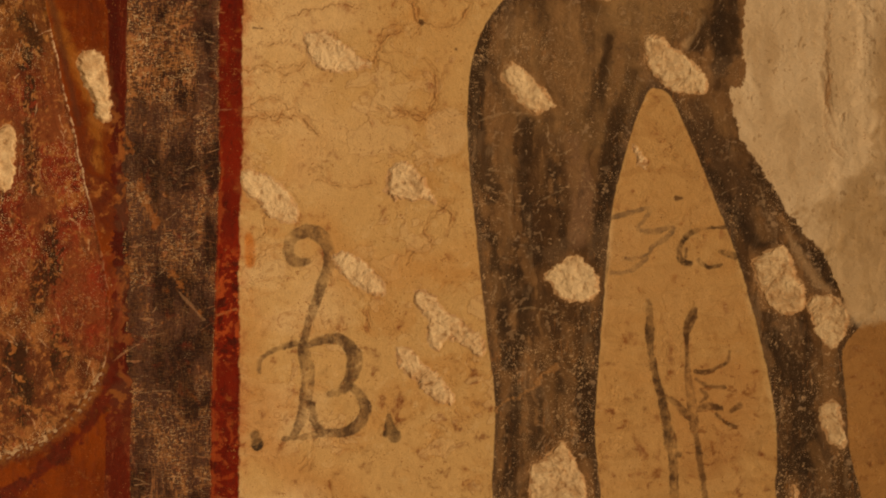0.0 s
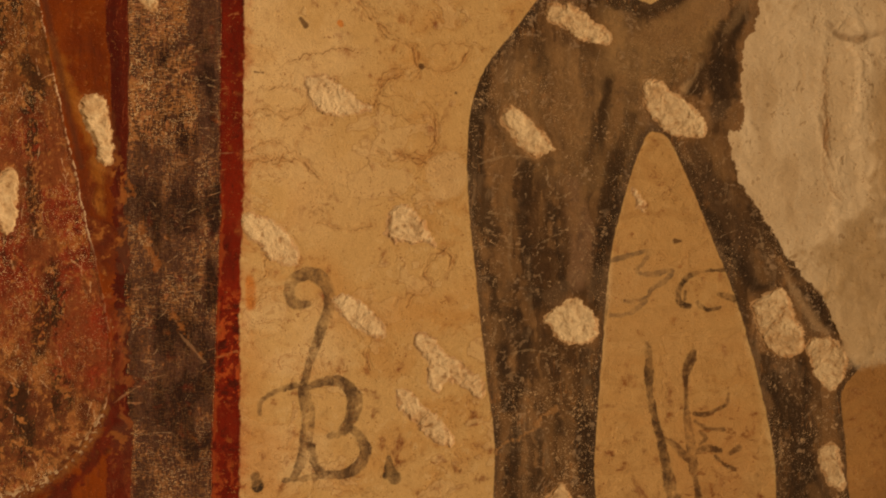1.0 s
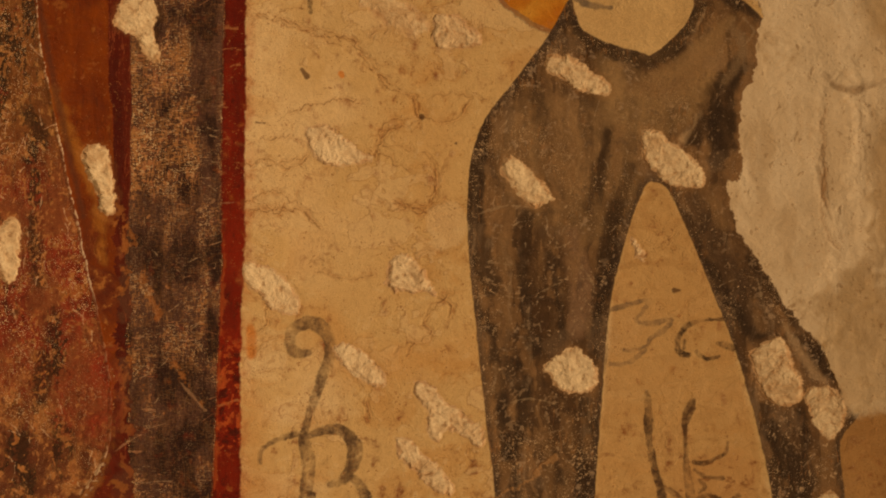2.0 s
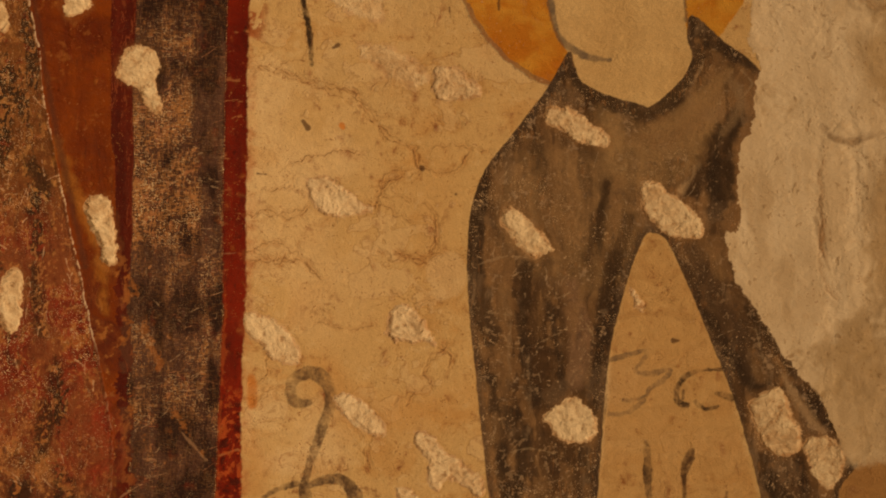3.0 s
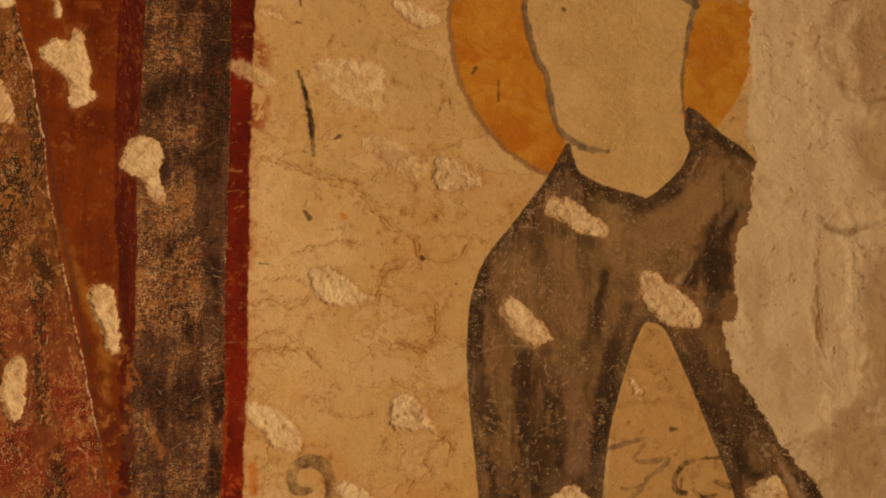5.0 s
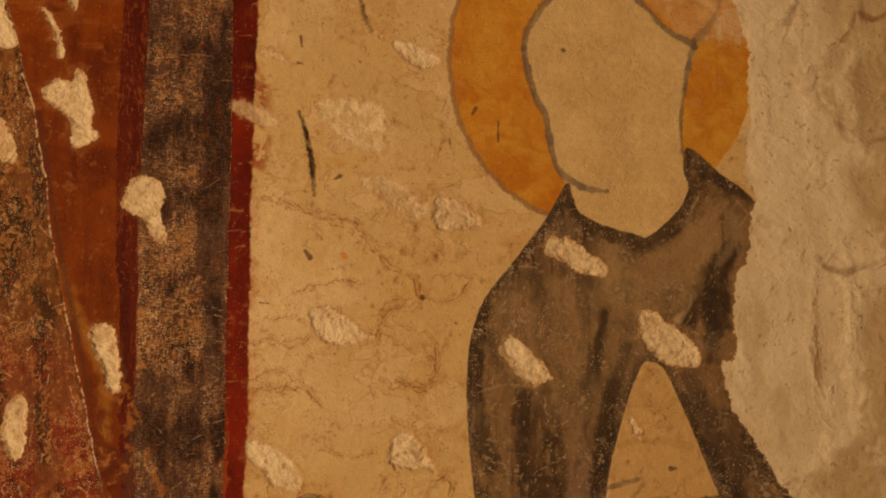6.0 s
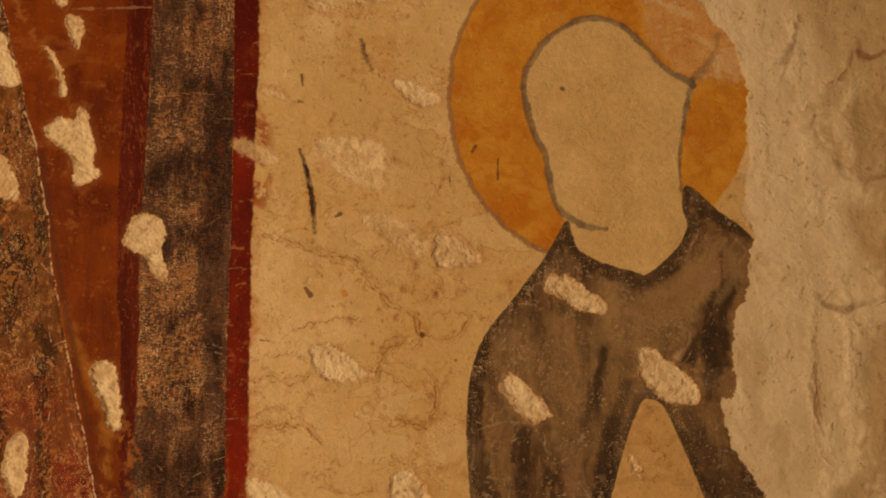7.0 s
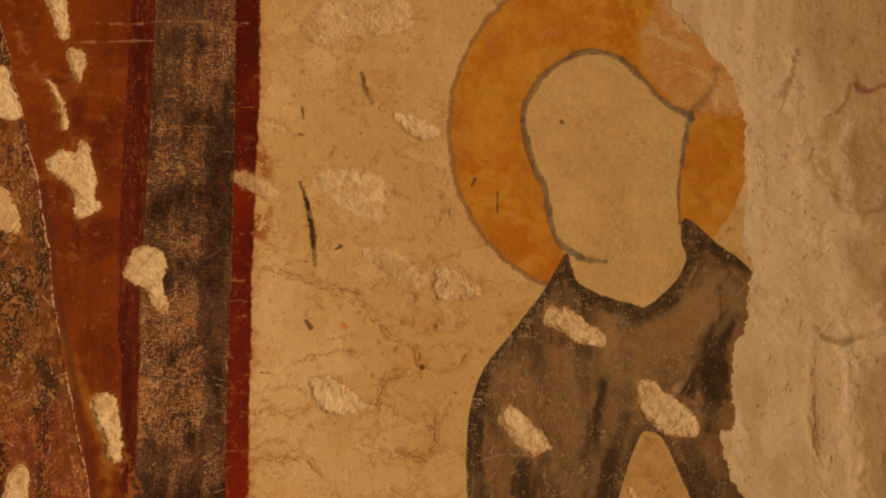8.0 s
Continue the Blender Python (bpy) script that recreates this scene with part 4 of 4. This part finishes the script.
# fine short scratches in the dark paint
def hairs(count, x0, x1, z0, z1, seed, lean):
    rng = random.Random(seed)
    best = np.full((H, W), 4.0)
    for _ in range(count):
        x, z, a, size = rng.uniform(x0, x1), rng.uniform(z0, z1), rng.gauss(lean, 0.5), rng.uniform(4, 20)
        bend = rng.uniform(-0.25, 0.25)
        pts = [(x, z), (x + size * math.cos(a) / 2, z + size * math.sin(a) / 2),
               (x + size * math.cos(a + bend), z + size * math.sin(a + bend))]
        for p, q in zip(pts[:-1], pts[1:]):
            s = window(min(p[0], q[0]), max(p[0], q[0]), min(p[1], q[1]), max(p[1], q[1]), 4)
            if s is None:
                continue
            dx, dz = q[0] - p[0], q[1] - p[1]
            t = np.clip(((U[s] - p[0]) * dx + (V[s] - p[1]) * dz) / (dx * dx + dz * dz), 0, 1)
            best[s] = np.minimum(best[s], np.hypot(U[s] - p[0] - t * dx, V[s] - p[1] - t * dz))
    return ramp01(0.75 + 0.5 * n_grit - best, 0, 0.7)


only_dark = np.clip(robe_m * (1 - bare_m) * (1 - head_m * (robe < 0)) + band_m * (1 - orange_m), 0, 1)
lay(only_dark * (U > b2 + 4) * 0.4 * hairs(90, -330, -215, Z0, 60, 11, 0.1), (0.550, 0.444, 0.372))
lay(panel_m * 0.6 * hairs(110, X0, -350, Z0, Z1, 12, 1.9), (0.592, 0.458, 0.390))
lay(only_dark * 0.3 * hairs(70, 20, 440, Z0, 60, 13, 1.3), (0.522, 0.473, 0.428))
lay(band_m * (U < b4) * 0.25 * hairs(40, -250, -190, Z0, Z1, 14, 0.0), (0.564, 0.300, 0.218))
# scuffs across band and stripe
for pts in ([(-280, -74), (-257, -72), (-243, -68), (-231, -60)], [(-224, -63), (-200, -61)], [(-368, 391), (-326, 390), (-290, 393), (-205, 391)], [(-392, 370), (-308, 372)],
            [(-335, -319), (-300, -296), (-282, -290)], [(-301, -140), (-295, -163), (-290, -180)], [(-268, -246), (-253, -263), (-241, -276)]):
    d = near(spline(pts, closed=False), 6.0) + 1.6 * n_small
    lay(0.38 * ramp01(1.2 - d, 0, 1.2), (0.522, 0.361, 0.274))

# brush strokes and blots
BRUSH = (0.132, 0.096, 0.074)
FAINT = (0.225, 0.178, 0.140)
marks = []   # name, label, category, signed distance


def draw(name, label, category, strokes, colour, strength):
    s = around([p for pts in strokes for p in pts], 18)
    total = np.full(U[s].shape, -8.0, np.float32)
    for pts in strokes:
        total = np.maximum(total, stroke([(x, z, 1.2 * w + 0.3) for x, z, w in pts], s))
    total = total + 0.8 * rag[s] + 0.5 * rag_fine[s]
    cover = ramp01(total, -1.4, 1.3) * (0.74 + 0.35 * n_up[s] + 0.35 * n_small[s] + 0.2 * n_grit[s])
    lay(strength * cover, colour, s)
    lay(0.5 * strength * ramp01(1.2 - np.abs(total - 0.4), 0, 1.2) * ramp01(n_small[s], -0.2, 0.5), [0.7 * c for c in colour], s)
    marks.append((name, label, category, total, s))


draw("painted_letter", "grey painted letter B on cream plaster", "letter", (
    [(-185, -331, 0.9), (-183, -317, 1.4), (-168, -307, 2.0), (-147, -301, 2.6)],
    [(-142, -302, 3.5), (-136, -321, 5.2), (-135, -340, 5.2), (-137, -358, 5.2), (-141, -377, 4.6), (-150, -396, 2.9)],
    [(-131, -364, 2.9), (-128, -382, 3.5), (-119, -393, 2.9)],
    [(-134, -303, 1.7), (-122, -298, 2.9), (-106, -296, 4.6), (-92, -304, 5.2), (-87, -318, 6.4), (-91, -336, 5.2), (-105, -353, 2.3)],
    [(-113, -353, 2.0), (-102, -350, 2.9), (-90, -347, 3.5), (-79, -358, 4.1), (-76, -372, 4.6), (-86, -387, 4.6), (-104, -393, 3.5), (-125, -394, 2.9), (-144, -398, 1.7), (-160, -399, 1.2)]), BRUSH, 0.86)
draw("painted_crook", "grey painted curled stroke on cream plaster", "painted stroke", (
    [(-134, -217, 2.3), (-147, -217, 4.1), (-154, -207, 4.6), (-149, -192, 4.6), (-134, -186, 5.2), (-120, -192, 6.4), (-113, -204, 5.2), (-113, -219, 4.6), (-117, -231, 4.1), (-122, -245, 4.1), (-129, -266, 3.5), (-139, -298, 2.3)],), BRUSH, 0.80)
draw("painted_dot", "small dark round blot of paint", "blot", ([(-189, -395, 4.1), (-187, -406, 4.6)],), (0.055, 0.043, 0.040), 0.92)
draw("painted_dot", "dark drop-shaped blot of paint", "blot", ([(-52, -375, 1.7), (-51, -387, 4.1), (-46, -397, 5.2)], [(-54, -394, 2.9), (-50, -392, 4.1)]), (0.085, 0.065, 0.055), 0.88)
draw("stem", "thin dark painted stem with a bud", "painted stroke", (
    [(214, -256, 0.9), (216, -270, 2.9), (216, -286, 3.5), (217, -308, 2.3), (222, -334, 2.9), (229, -358, 3.5), (234, -381, 3.5), (238, -400, 5.2), (241, -419, 3.5), (242, -443, 3.5), (244, -472, 3.5)], [(241, -413, 1.7), (247, -416, 2.3)]), (0.102, 0.072, 0.056), 0.88)
draw("stem", "thin dark painted stem with side twigs", "painted stroke", (
    [(263, -266, 1.4), (259, -275, 4.1), (255, -286, 3.5), (254, -299, 1.7), (255, -320, 1.7), (257, -343, 2.9), (261, -372, 4.1), (265, -402, 2.3), (270, -431, 2.3), (276, -466, 2.3)],
    [(228, -354, 1.7), (243, -362, 2.3), (253, -373, 3.5), (262, -379, 3.5)], [(263, -330, 1.2), (276, -331, 1.7), (286, -326, 1.4), (297, -320, 1.2), (298, -309, 0.9)], [(264, -338, 0.9), (275, -345, 1.2), (293, -347, 1.2)],
    [(267, -369, 2.3), (275, -366, 2.9), (290, -368, 2.3)], [(285, -374, 1.2), (294, -382, 1.2), (305, -388, 1.2)], [(301, -371, 1.7), (309, -365, 2.3)], [(269, -349, 1.2), (275, -355, 1.7), (269, -362, 1.2)]), (0.122, 0.080, 0.056), 0.84)
# outline of the painted hand, reduced to plain brush lines
draw("painted_line", "faint grey brush outline of painted fingers, simplified", "painted stroke", (
    [(175, -172, 1.2), (192, -168, 1.7), (215, -162, 1.7), (209, -175, 1.7), (203, -184, 1.7), (220, -186, 1.7), (238, -182, 1.7), (233, -192, 1.7), (217, -202, 1.7), (215, -208, 1.4), (201, -214, 1.7), (191, -214, 1.2)],
    [(176, -229, 1.2), (195, -226, 2.0), (213, -213, 1.4)], [(169, -180, 1.2), (172, -204, 1.2), (169, -238, 1.2)]), FAINT, 0.75)
draw("painted_line", "short dark curved brush line on plaster", "painted stroke", (
    [(296, -182, 0.9), (273, -183, 1.4), (257, -188, 1.7), (247, -200, 2.3), (248, -215, 2.6), (257, -219, 1.7)], [(253, -204, 1.2), (252, -212, 1.7)], [(266, -216, 1.2), (276, -223, 1.4), (289, -220, 0.9)], [(287, -207, 1.7), (304, -211, 2.9)]), (0.085, 0.062, 0.050), 0.95)
draw("dark_scratch", "long thin dark scratch in cream plaster", "scratch", ([(-149, 220, 1.2), (-140, 193, 2.0), (-134, 163, 2.0), (-132, 133, 1.2)],), (0.055, 0.040, 0.032), 1.0)
draw("dark_scratch", "short thin dark scratch in cream plaster", "scratch", ([(-84, 338, 1.5), (-80, 320, 1.8), (-74, 306, 1.2)],), (0.065, 0.047, 0.038), 1.0)


def spot(pts):
    s = around(pts, 14)
    lay(0.8 * ramp01(stroke(pts, s) - 0.6 + 0.7 * rag[s], -1.0, 0.9), (0.100, 0.058, 0.040), s)


spot([(-147, 300, 2.0), (-146, 289, 1.8)])
spot([(-110, 150, 1.8), (-105, 153, 2.3)])
spot([(37, 225, 2.3), (34, 219, 1.8)])
spot([(61, 212, 0.9), (61, 190, 1.2)])
spot([(10, 192, 0.9), (11, 182, 0.9)])
spot([(-18, 26, 3.5), (-17, 25, 2.3)])
spot([(-141, 74, 2.3), (-136, 67, 3.5)])
spot([(129, 287, 2.9), (130, 286, 2.3)])
spot([(242, -152, 3.5), (248, -152, 1.8)])
spot([(-150, 272, 1.8), (-145, 271, 1.2)])
spot([(-68, -249, 3.5), (-63, -250, 2.3)])
spot([(457, 56, 0.9), (474, 66, 1.5)])
lay(0.4 * ramp01(stroke([(396, 72, 1.8), (408, 58, 2.9), (431, 55, 3.5), (459, 63, 2.3)]) + 2.5 * rag, -4, 3), (0.238, 0.170, 0.118))
lay(0.35 * ramp01(stroke([(421, 219, 2.3), (424, 198, 2.3), (445, 190, 2.9), (475, 201, 2.3)]) + 2.5 * rag, -4, 3), (0.264, 0.206, 0.148))
spot([(-188, 20, 1.5), (-179, 19, 1.5)])
spot([(17, -1, 1.8), (18, -2, 1.2)])
spot([(-85, 274, 1.2), (-84, 273, 1.2)])
lay(0.8 * ramp01(stroke([(-101, 70, 2.9), (-100, 68, 2.3)]) + 0.3 * rag, -1, 1), (0.652, 0.266, 0.052))
lay(0.7 * ramp01(stroke([(-194, -192, 3.5), (-193, -203, 4.7), (-194, -220, 4.1)]) + rag, -3, 2), (0.550, 0.215, 0.037))
lay(0.6 * ramp01(stroke([(444, 329, 1.8), (452, 324, 2.9), (462, 322, 2.9), (472, 328, 2.3)]) + rag, -2, 2), (0.246, 0.081, 0.064))
lay(0.5 * ramp01(stroke([(381, 367, 1.8), (374, 340, 1.8), (362, 315, 1.8)]) + 2 * rag, -3, 2), (0.238, 0.188, 0.148))

# pecked patches: shallow hollows of pale rough lime, each an object of its own
hack = fbm(20, 12, 191, 4)
hack_fine = fbm(4.5, 4.5, 201, 3)
chip_all = np.zeros((H, W), np.float32)
pecks = 0


def peck(deep, pts):
    """A hollow struck into the plaster; its outline breaks off in chips."""
    global pecks
    s = around(pts, 24)
    sd = region(pts, True, s) + 1.6 * rag[s] + 1.2 * rag_fine[s] + 1.7 * chunk[s]
    loose = 1.0 if deep > 1.45 else 3.2   # shallow ones fade into the paint
    m = ramp01(sd + (loose - 1) * 1.2 * n_small[s], -0.8 * loose, 0.9 * loose) * (1.0 if loose == 1 else 0.75)
    tone = 0.42 + 0.45 * hack[s] + 0.35 * hack_fine[s] + 0.3 * n_mid[s]
    lay(0.12 * ramp01(sd + 3 * n_small[s], -8, 0), (0.500, 0.300, 0.140), s)
    lay(m * 0.95, blend((0.835, 0.785, 0.680), (0.600, 0.482, 0.356), tone + 0.14 * math.sin(2.4 * pecks)), s)
    lay(m * 0.6 * ramp01(3.4 - sd + 2.5 * n_small[s] + 1.2 * n_grit[s], 0, 2.6), (0.520, 0.335, 0.205), s)
    lay(m * 0.5 * ramp01(hack_fine[s] + 0.5 * n_small[s], 0.7, 1.1), (0.330, 0.200, 0.110), s)
    chip_all[s] = np.maximum(chip_all[s], m)
    depth = np.clip(0.75 + 0.5 * n_mid[s] + 0.45 * chunk[s], 0.25, 1.4)
    relief[s] += 0.25 * ramp01(sd, -5, -0.5) * (1 - m) - deep * depth * ramp01(sd, -0.8 * loose, 4.5 * loose)
    part_of[s][sd > 0] = 100 + pecks
    pecks += 1


peck(3.2, [(-365, -6), (-342, -4), (-336, -26), (-333, -51), (-335, -73), (-349, -72), (-354, -48), (-364, -26)])
peck(2.6, [(-447, -83), (-434, -82), (-431, -103), (-435, -140), (-447, -143), (-457, -117)])
peck(2.0, [(-138, 15), (-118, 18), (-102, 8), (-83, -7), (-66, -15), (-79, -21), (-102, -24), (-125, -20), (-135, -5)])
peck(2.4, [(73, -13), (89, -21), (102, -35), (111, -45), (121, -58), (111, -62), (98, -66), (86, -59), (73, -45), (63, -33), (65, -21)])
peck(2.6, [(210, 12), (230, 7), (255, -9), (264, -19), (275, -35), (269, -46), (249, -46), (233, -41), (218, -28), (209, -12)])
peck(1.6, [(-201, -126), (-177, -127), (-160, -140), (-147, -156), (-143, -176), (-153, -179), (-169, -173), (-183, -160), (-199, -146)])
peck(2.8, [(-50, -122), (-38, -114), (-24, -123), (-1, -158), (-19, -156), (-36, -154), (-53, -149), (-55, -135)])
peck(2.4, [(-112, -210), (-91, -209), (-74, -218), (-54, -241), (-54, -251), (-71, -250), (-91, -238), (-105, -224)])
peck(2.4, [(-25, -247), (-7, -250), (7, -267), (30, -282), (47, -296), (44, -315), (25, -305), (7, -296), (-3, -307), (-13, -297), (-12, -278), (-24, -264)])
peck(2.4, [(-45, -306), (-30, -306), (-16, -320), (4, -337), (15, -360), (6, -365), (-10, -358), (-28, -337), (-41, -321)])
peck(2.2, [(109, -230), (123, -218), (140, -212), (155, -221), (162, -238), (161, -253), (141, -257), (123, -253)])
peck(2.6, [(321, -215), (338, -206), (355, -201), (364, -224), (376, -250), (370, -269), (350, -271), (329, -250), (324, -233)])
peck(1.6, [(379, -256), (408, -251), (420, -273), (414, -299), (403, -308), (388, -292), (380, -273)])
peck(2.0, [(392, -367), (409, -360), (415, -378), (420, -408), (407, -408), (395, -390)])
peck(2.4, [(92, -431), (107, -422), (124, -402), (135, -413), (150, -443), (153, -472), (130, -484), (98, -472)])
peck(1.6, [(195, -96), (203, -101), (212, -114), (211, -124), (202, -117)])
peck(1.6, [(365, -448), (372, -454), (371, -475), (362, -475)])
peck(2.0, [(-321, 151), (-308, 152), (-293, 145), (-288, 134), (-291, 123), (-292, 108), (-287, 93), (-286, 81), (-294, 80), (-302, 87), (-313, 108), (-328, 115), (-334, 125), (-328, 143)])
peck(2.0, [(-419, 243), (-405, 254), (-389, 252), (-383, 266), (-374, 259), (-367, 237), (-363, 223), (-365, 205), (-359, 193), (-380, 180), (-389, 189), (-387, 205), (-395, 218), (-411, 230)])
peck(2.0, [(-472, 215), (-456, 206), (-448, 191), (-445, 166), (-457, 166), (-471, 172), (-485, 191)])
peck(1.6, [(-476, 342), (-462, 339), (-451, 312), (-447, 288), (-472, 291), (-488, 318)])
peck(2.0, [(-426, 428), (-407, 431), (-398, 397), (-398, 374), (-407, 379), (-417, 403)])
peck(2.0, [(-398, 360), (-387, 364), (-378, 352), (-385, 329), (-394, 343)])
peck(1.8, [(-421, 331), (-411, 323), (-401, 304), (-395, 285), (-400, 277), (-405, 284), (-409, 304), (-417, 318)])
peck(1.4, [(-219, 230), (-198, 230), (-179, 221), (-170, 211), (-177, 205), (-194, 210), (-212, 219)])
peck(1.4, [(-192, 288), (-168, 284), (-160, 274), (-163, 267), (-175, 274), (-189, 279)])
peck(1.2, [(-130, 232), (-102, 235), (-68, 232), (-56, 220), (-58, 184), (-68, 178), (-92, 184), (-116, 199), (-127, 214)])
peck(1.0, [(-151, 386), (-133, 408), (-109, 417), (-49, 429), (-30, 405), (-33, 384), (-60, 378), (-103, 368), (-139, 371)])
peck(1.6, [(-51, 296), (-33, 296), (0, 278), (-3, 269), (-27, 268), (-42, 279)])
peck(1.4, [(-83, 151), (-59, 154), (-29, 139), (-13, 121), (-17, 110), (-41, 115), (-65, 130), (-77, 139)])
peck(2.0, [(-5, 127), (13, 133), (31, 121), (43, 109), (40, 100), (19, 94), (-2, 97), (-6, 112)])
peck(2.4, [(110, 90), (121, 92), (135, 86), (153, 77), (173, 61), (173, 49), (159, 51), (143, 53), (137, 59), (124, 67), (109, 71)])
facet = fbm(13, 10, 261, 3)
relief += chip_all * (0.95 * hack + 0.85 * np.abs(facet) + 0.34 * hack_fine + 0.16 * n_grit)
# a soft pale repair that stays level with the paint
pale = region([(-12, -70), (18, -63), (30, -88), (13, -109), (-7, -105)])
lay(0.55 * ramp01(pale + 3 * n_small, -3, 3), PALE)
for i, (name, label, category, sd, s) in enumerate(marks):
    part_of[s][(sd > 0) & (part_of[s] < 100)] = 50 + i

# ---- the sheet is cut into its pieces, which meet edge to edge ----
sy, sx = np.gradient(relief, STEP)
normal = np.stack([-sx, -np.ones_like(sx), -sy], -1)
normal /= np.linalg.norm(normal, axis=-1, keepdims=True)
place = np.stack([U / 1000, -relief / 1000, LEVEL + V / 1000], -1)
edge = np.minimum.reduce([U - X0, X1 - U, V - Z0, Z1 - V])
place[..., 1] = place[..., 1] * ramp01(edge, 0, 8)
index = np.arange(H * W).reshape(H, W)
cells = part_of[:-1, :-1].ravel()
quads = np.stack([index[:-1, :-1], index[:-1, 1:], index[1:, 1:], index[1:, :-1]], -1).reshape(-1, 4)
flat_place, flat_tint, flat_normal, flat_wear = place.reshape(-1, 3), np.clip(pigment, 0.004, 0.9).reshape(-1, 3), normal.reshape(-1, 3), np.clip(wear, 0, 1).ravel()


def cut(name, code, material, parent=None):
    """The piece of the sheet that carries this code, as an object set at its own middle."""
    q = quads[cells == code]
    used, back = np.unique(q, return_inverse=True)
    pts = flat_place[used]
    mid = pts.mean(0)
    me = bpy.data.meshes.new(name)
    me.vertices.add(len(used))
    me.vertices.foreach_set("co", (pts - mid).astype(np.float32).ravel())
    me.loops.add(q.size)
    me.loops.foreach_set("vertex_index", back.ravel().astype(np.int32))
    me.polygons.add(len(q))
    me.polygons.foreach_set("loop_start", np.arange(0, q.size, 4, dtype=np.int32))
    me.update(calc_edges=True)
    tint = me.color_attributes.new("pigment", "FLOAT_COLOR", "POINT")
    tint.data.foreach_set("color", np.hstack([flat_tint[used], flat_wear[used, None]]).astype(np.float32).ravel())
    me.polygons.foreach_set("use_smooth", np.ones(len(q), bool))
    me.normals_split_custom_set_from_vertices(flat_normal[used].tolist())
    me.materials.append(material)
    ob = new(name, me)
    ob.location = mid
    if parent:
        ob.parent = parent
        ob.location = Vector(mid) - parent.location
    return ob


tagged(cut("painted_plaster", 0, M_FRESCO, wall), "cream and ochre stained lime plaster")
tagged(cut("bare_plaster", 1, M_BARE, wall), "bare greyish lime plaster with brown stains")
border = new("painted_border")
border.location = (-0.3, 0, az)
tagged(border, "upright painted border of red and dark bands", "wall painting")
cut("orange_strip", 2, M_RED, border)
cut("inner_line", 3, M_RED, border)
cut("dark_band", 4, M_BAND, border)
cut("red_stripe", 5, M_RED, border)
medallion = new("painted_medallion")
medallion.location = (-0.43, 0, az)
tagged(medallion, "worn brown and red painted medallion with curved edge", "wall painting")
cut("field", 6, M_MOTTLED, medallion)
tagged(cut("incised_line", 9, M_FRESCO, medallion), "thin pale incised curve")
tagged(cut("red_blotch", 10, M_MOTTLED, medallion), "bright red worn blotch")
tagged(cut("rim", 11, M_RED, medallion), "dark red curved rim")
halo_thing = new("painted_halo")
halo_thing.location = (hx / 1000, 0, LEVEL + hz / 1000)
tagged(halo_thing, "orange ochre painted halo with grey outline", "halo")
cut("disc", 7, M_FRESCO, halo_thing)
tagged(cut("outline", 12, M_FRESCO, halo_thing), "grey brush outline")
tagged(cut("painted_figure", 8, M_ROBE), "plain painted shape in a dark brown robe", "wall painting")
plant = new("plant_drawing")
plant.location = (0.22, 0, az)
tagged(plant, "two thin dark stems painted on ochre plaster", "wall painting")
for i, (name, label, category, sd, s) in enumerate(marks):
    if name == "stem":
        cut(name, 50 + i, M_FRESCO, plant)
    else:
        tagged(cut(name, 50 + i, M_FRESCO), label, category)
for i in range(pecks):
    tagged(cut("plaster_patch", 100 + i, M_CHIP), "pale rough pecked lime patch in the painted wall", "plaster patch", "pecked plaster patches")
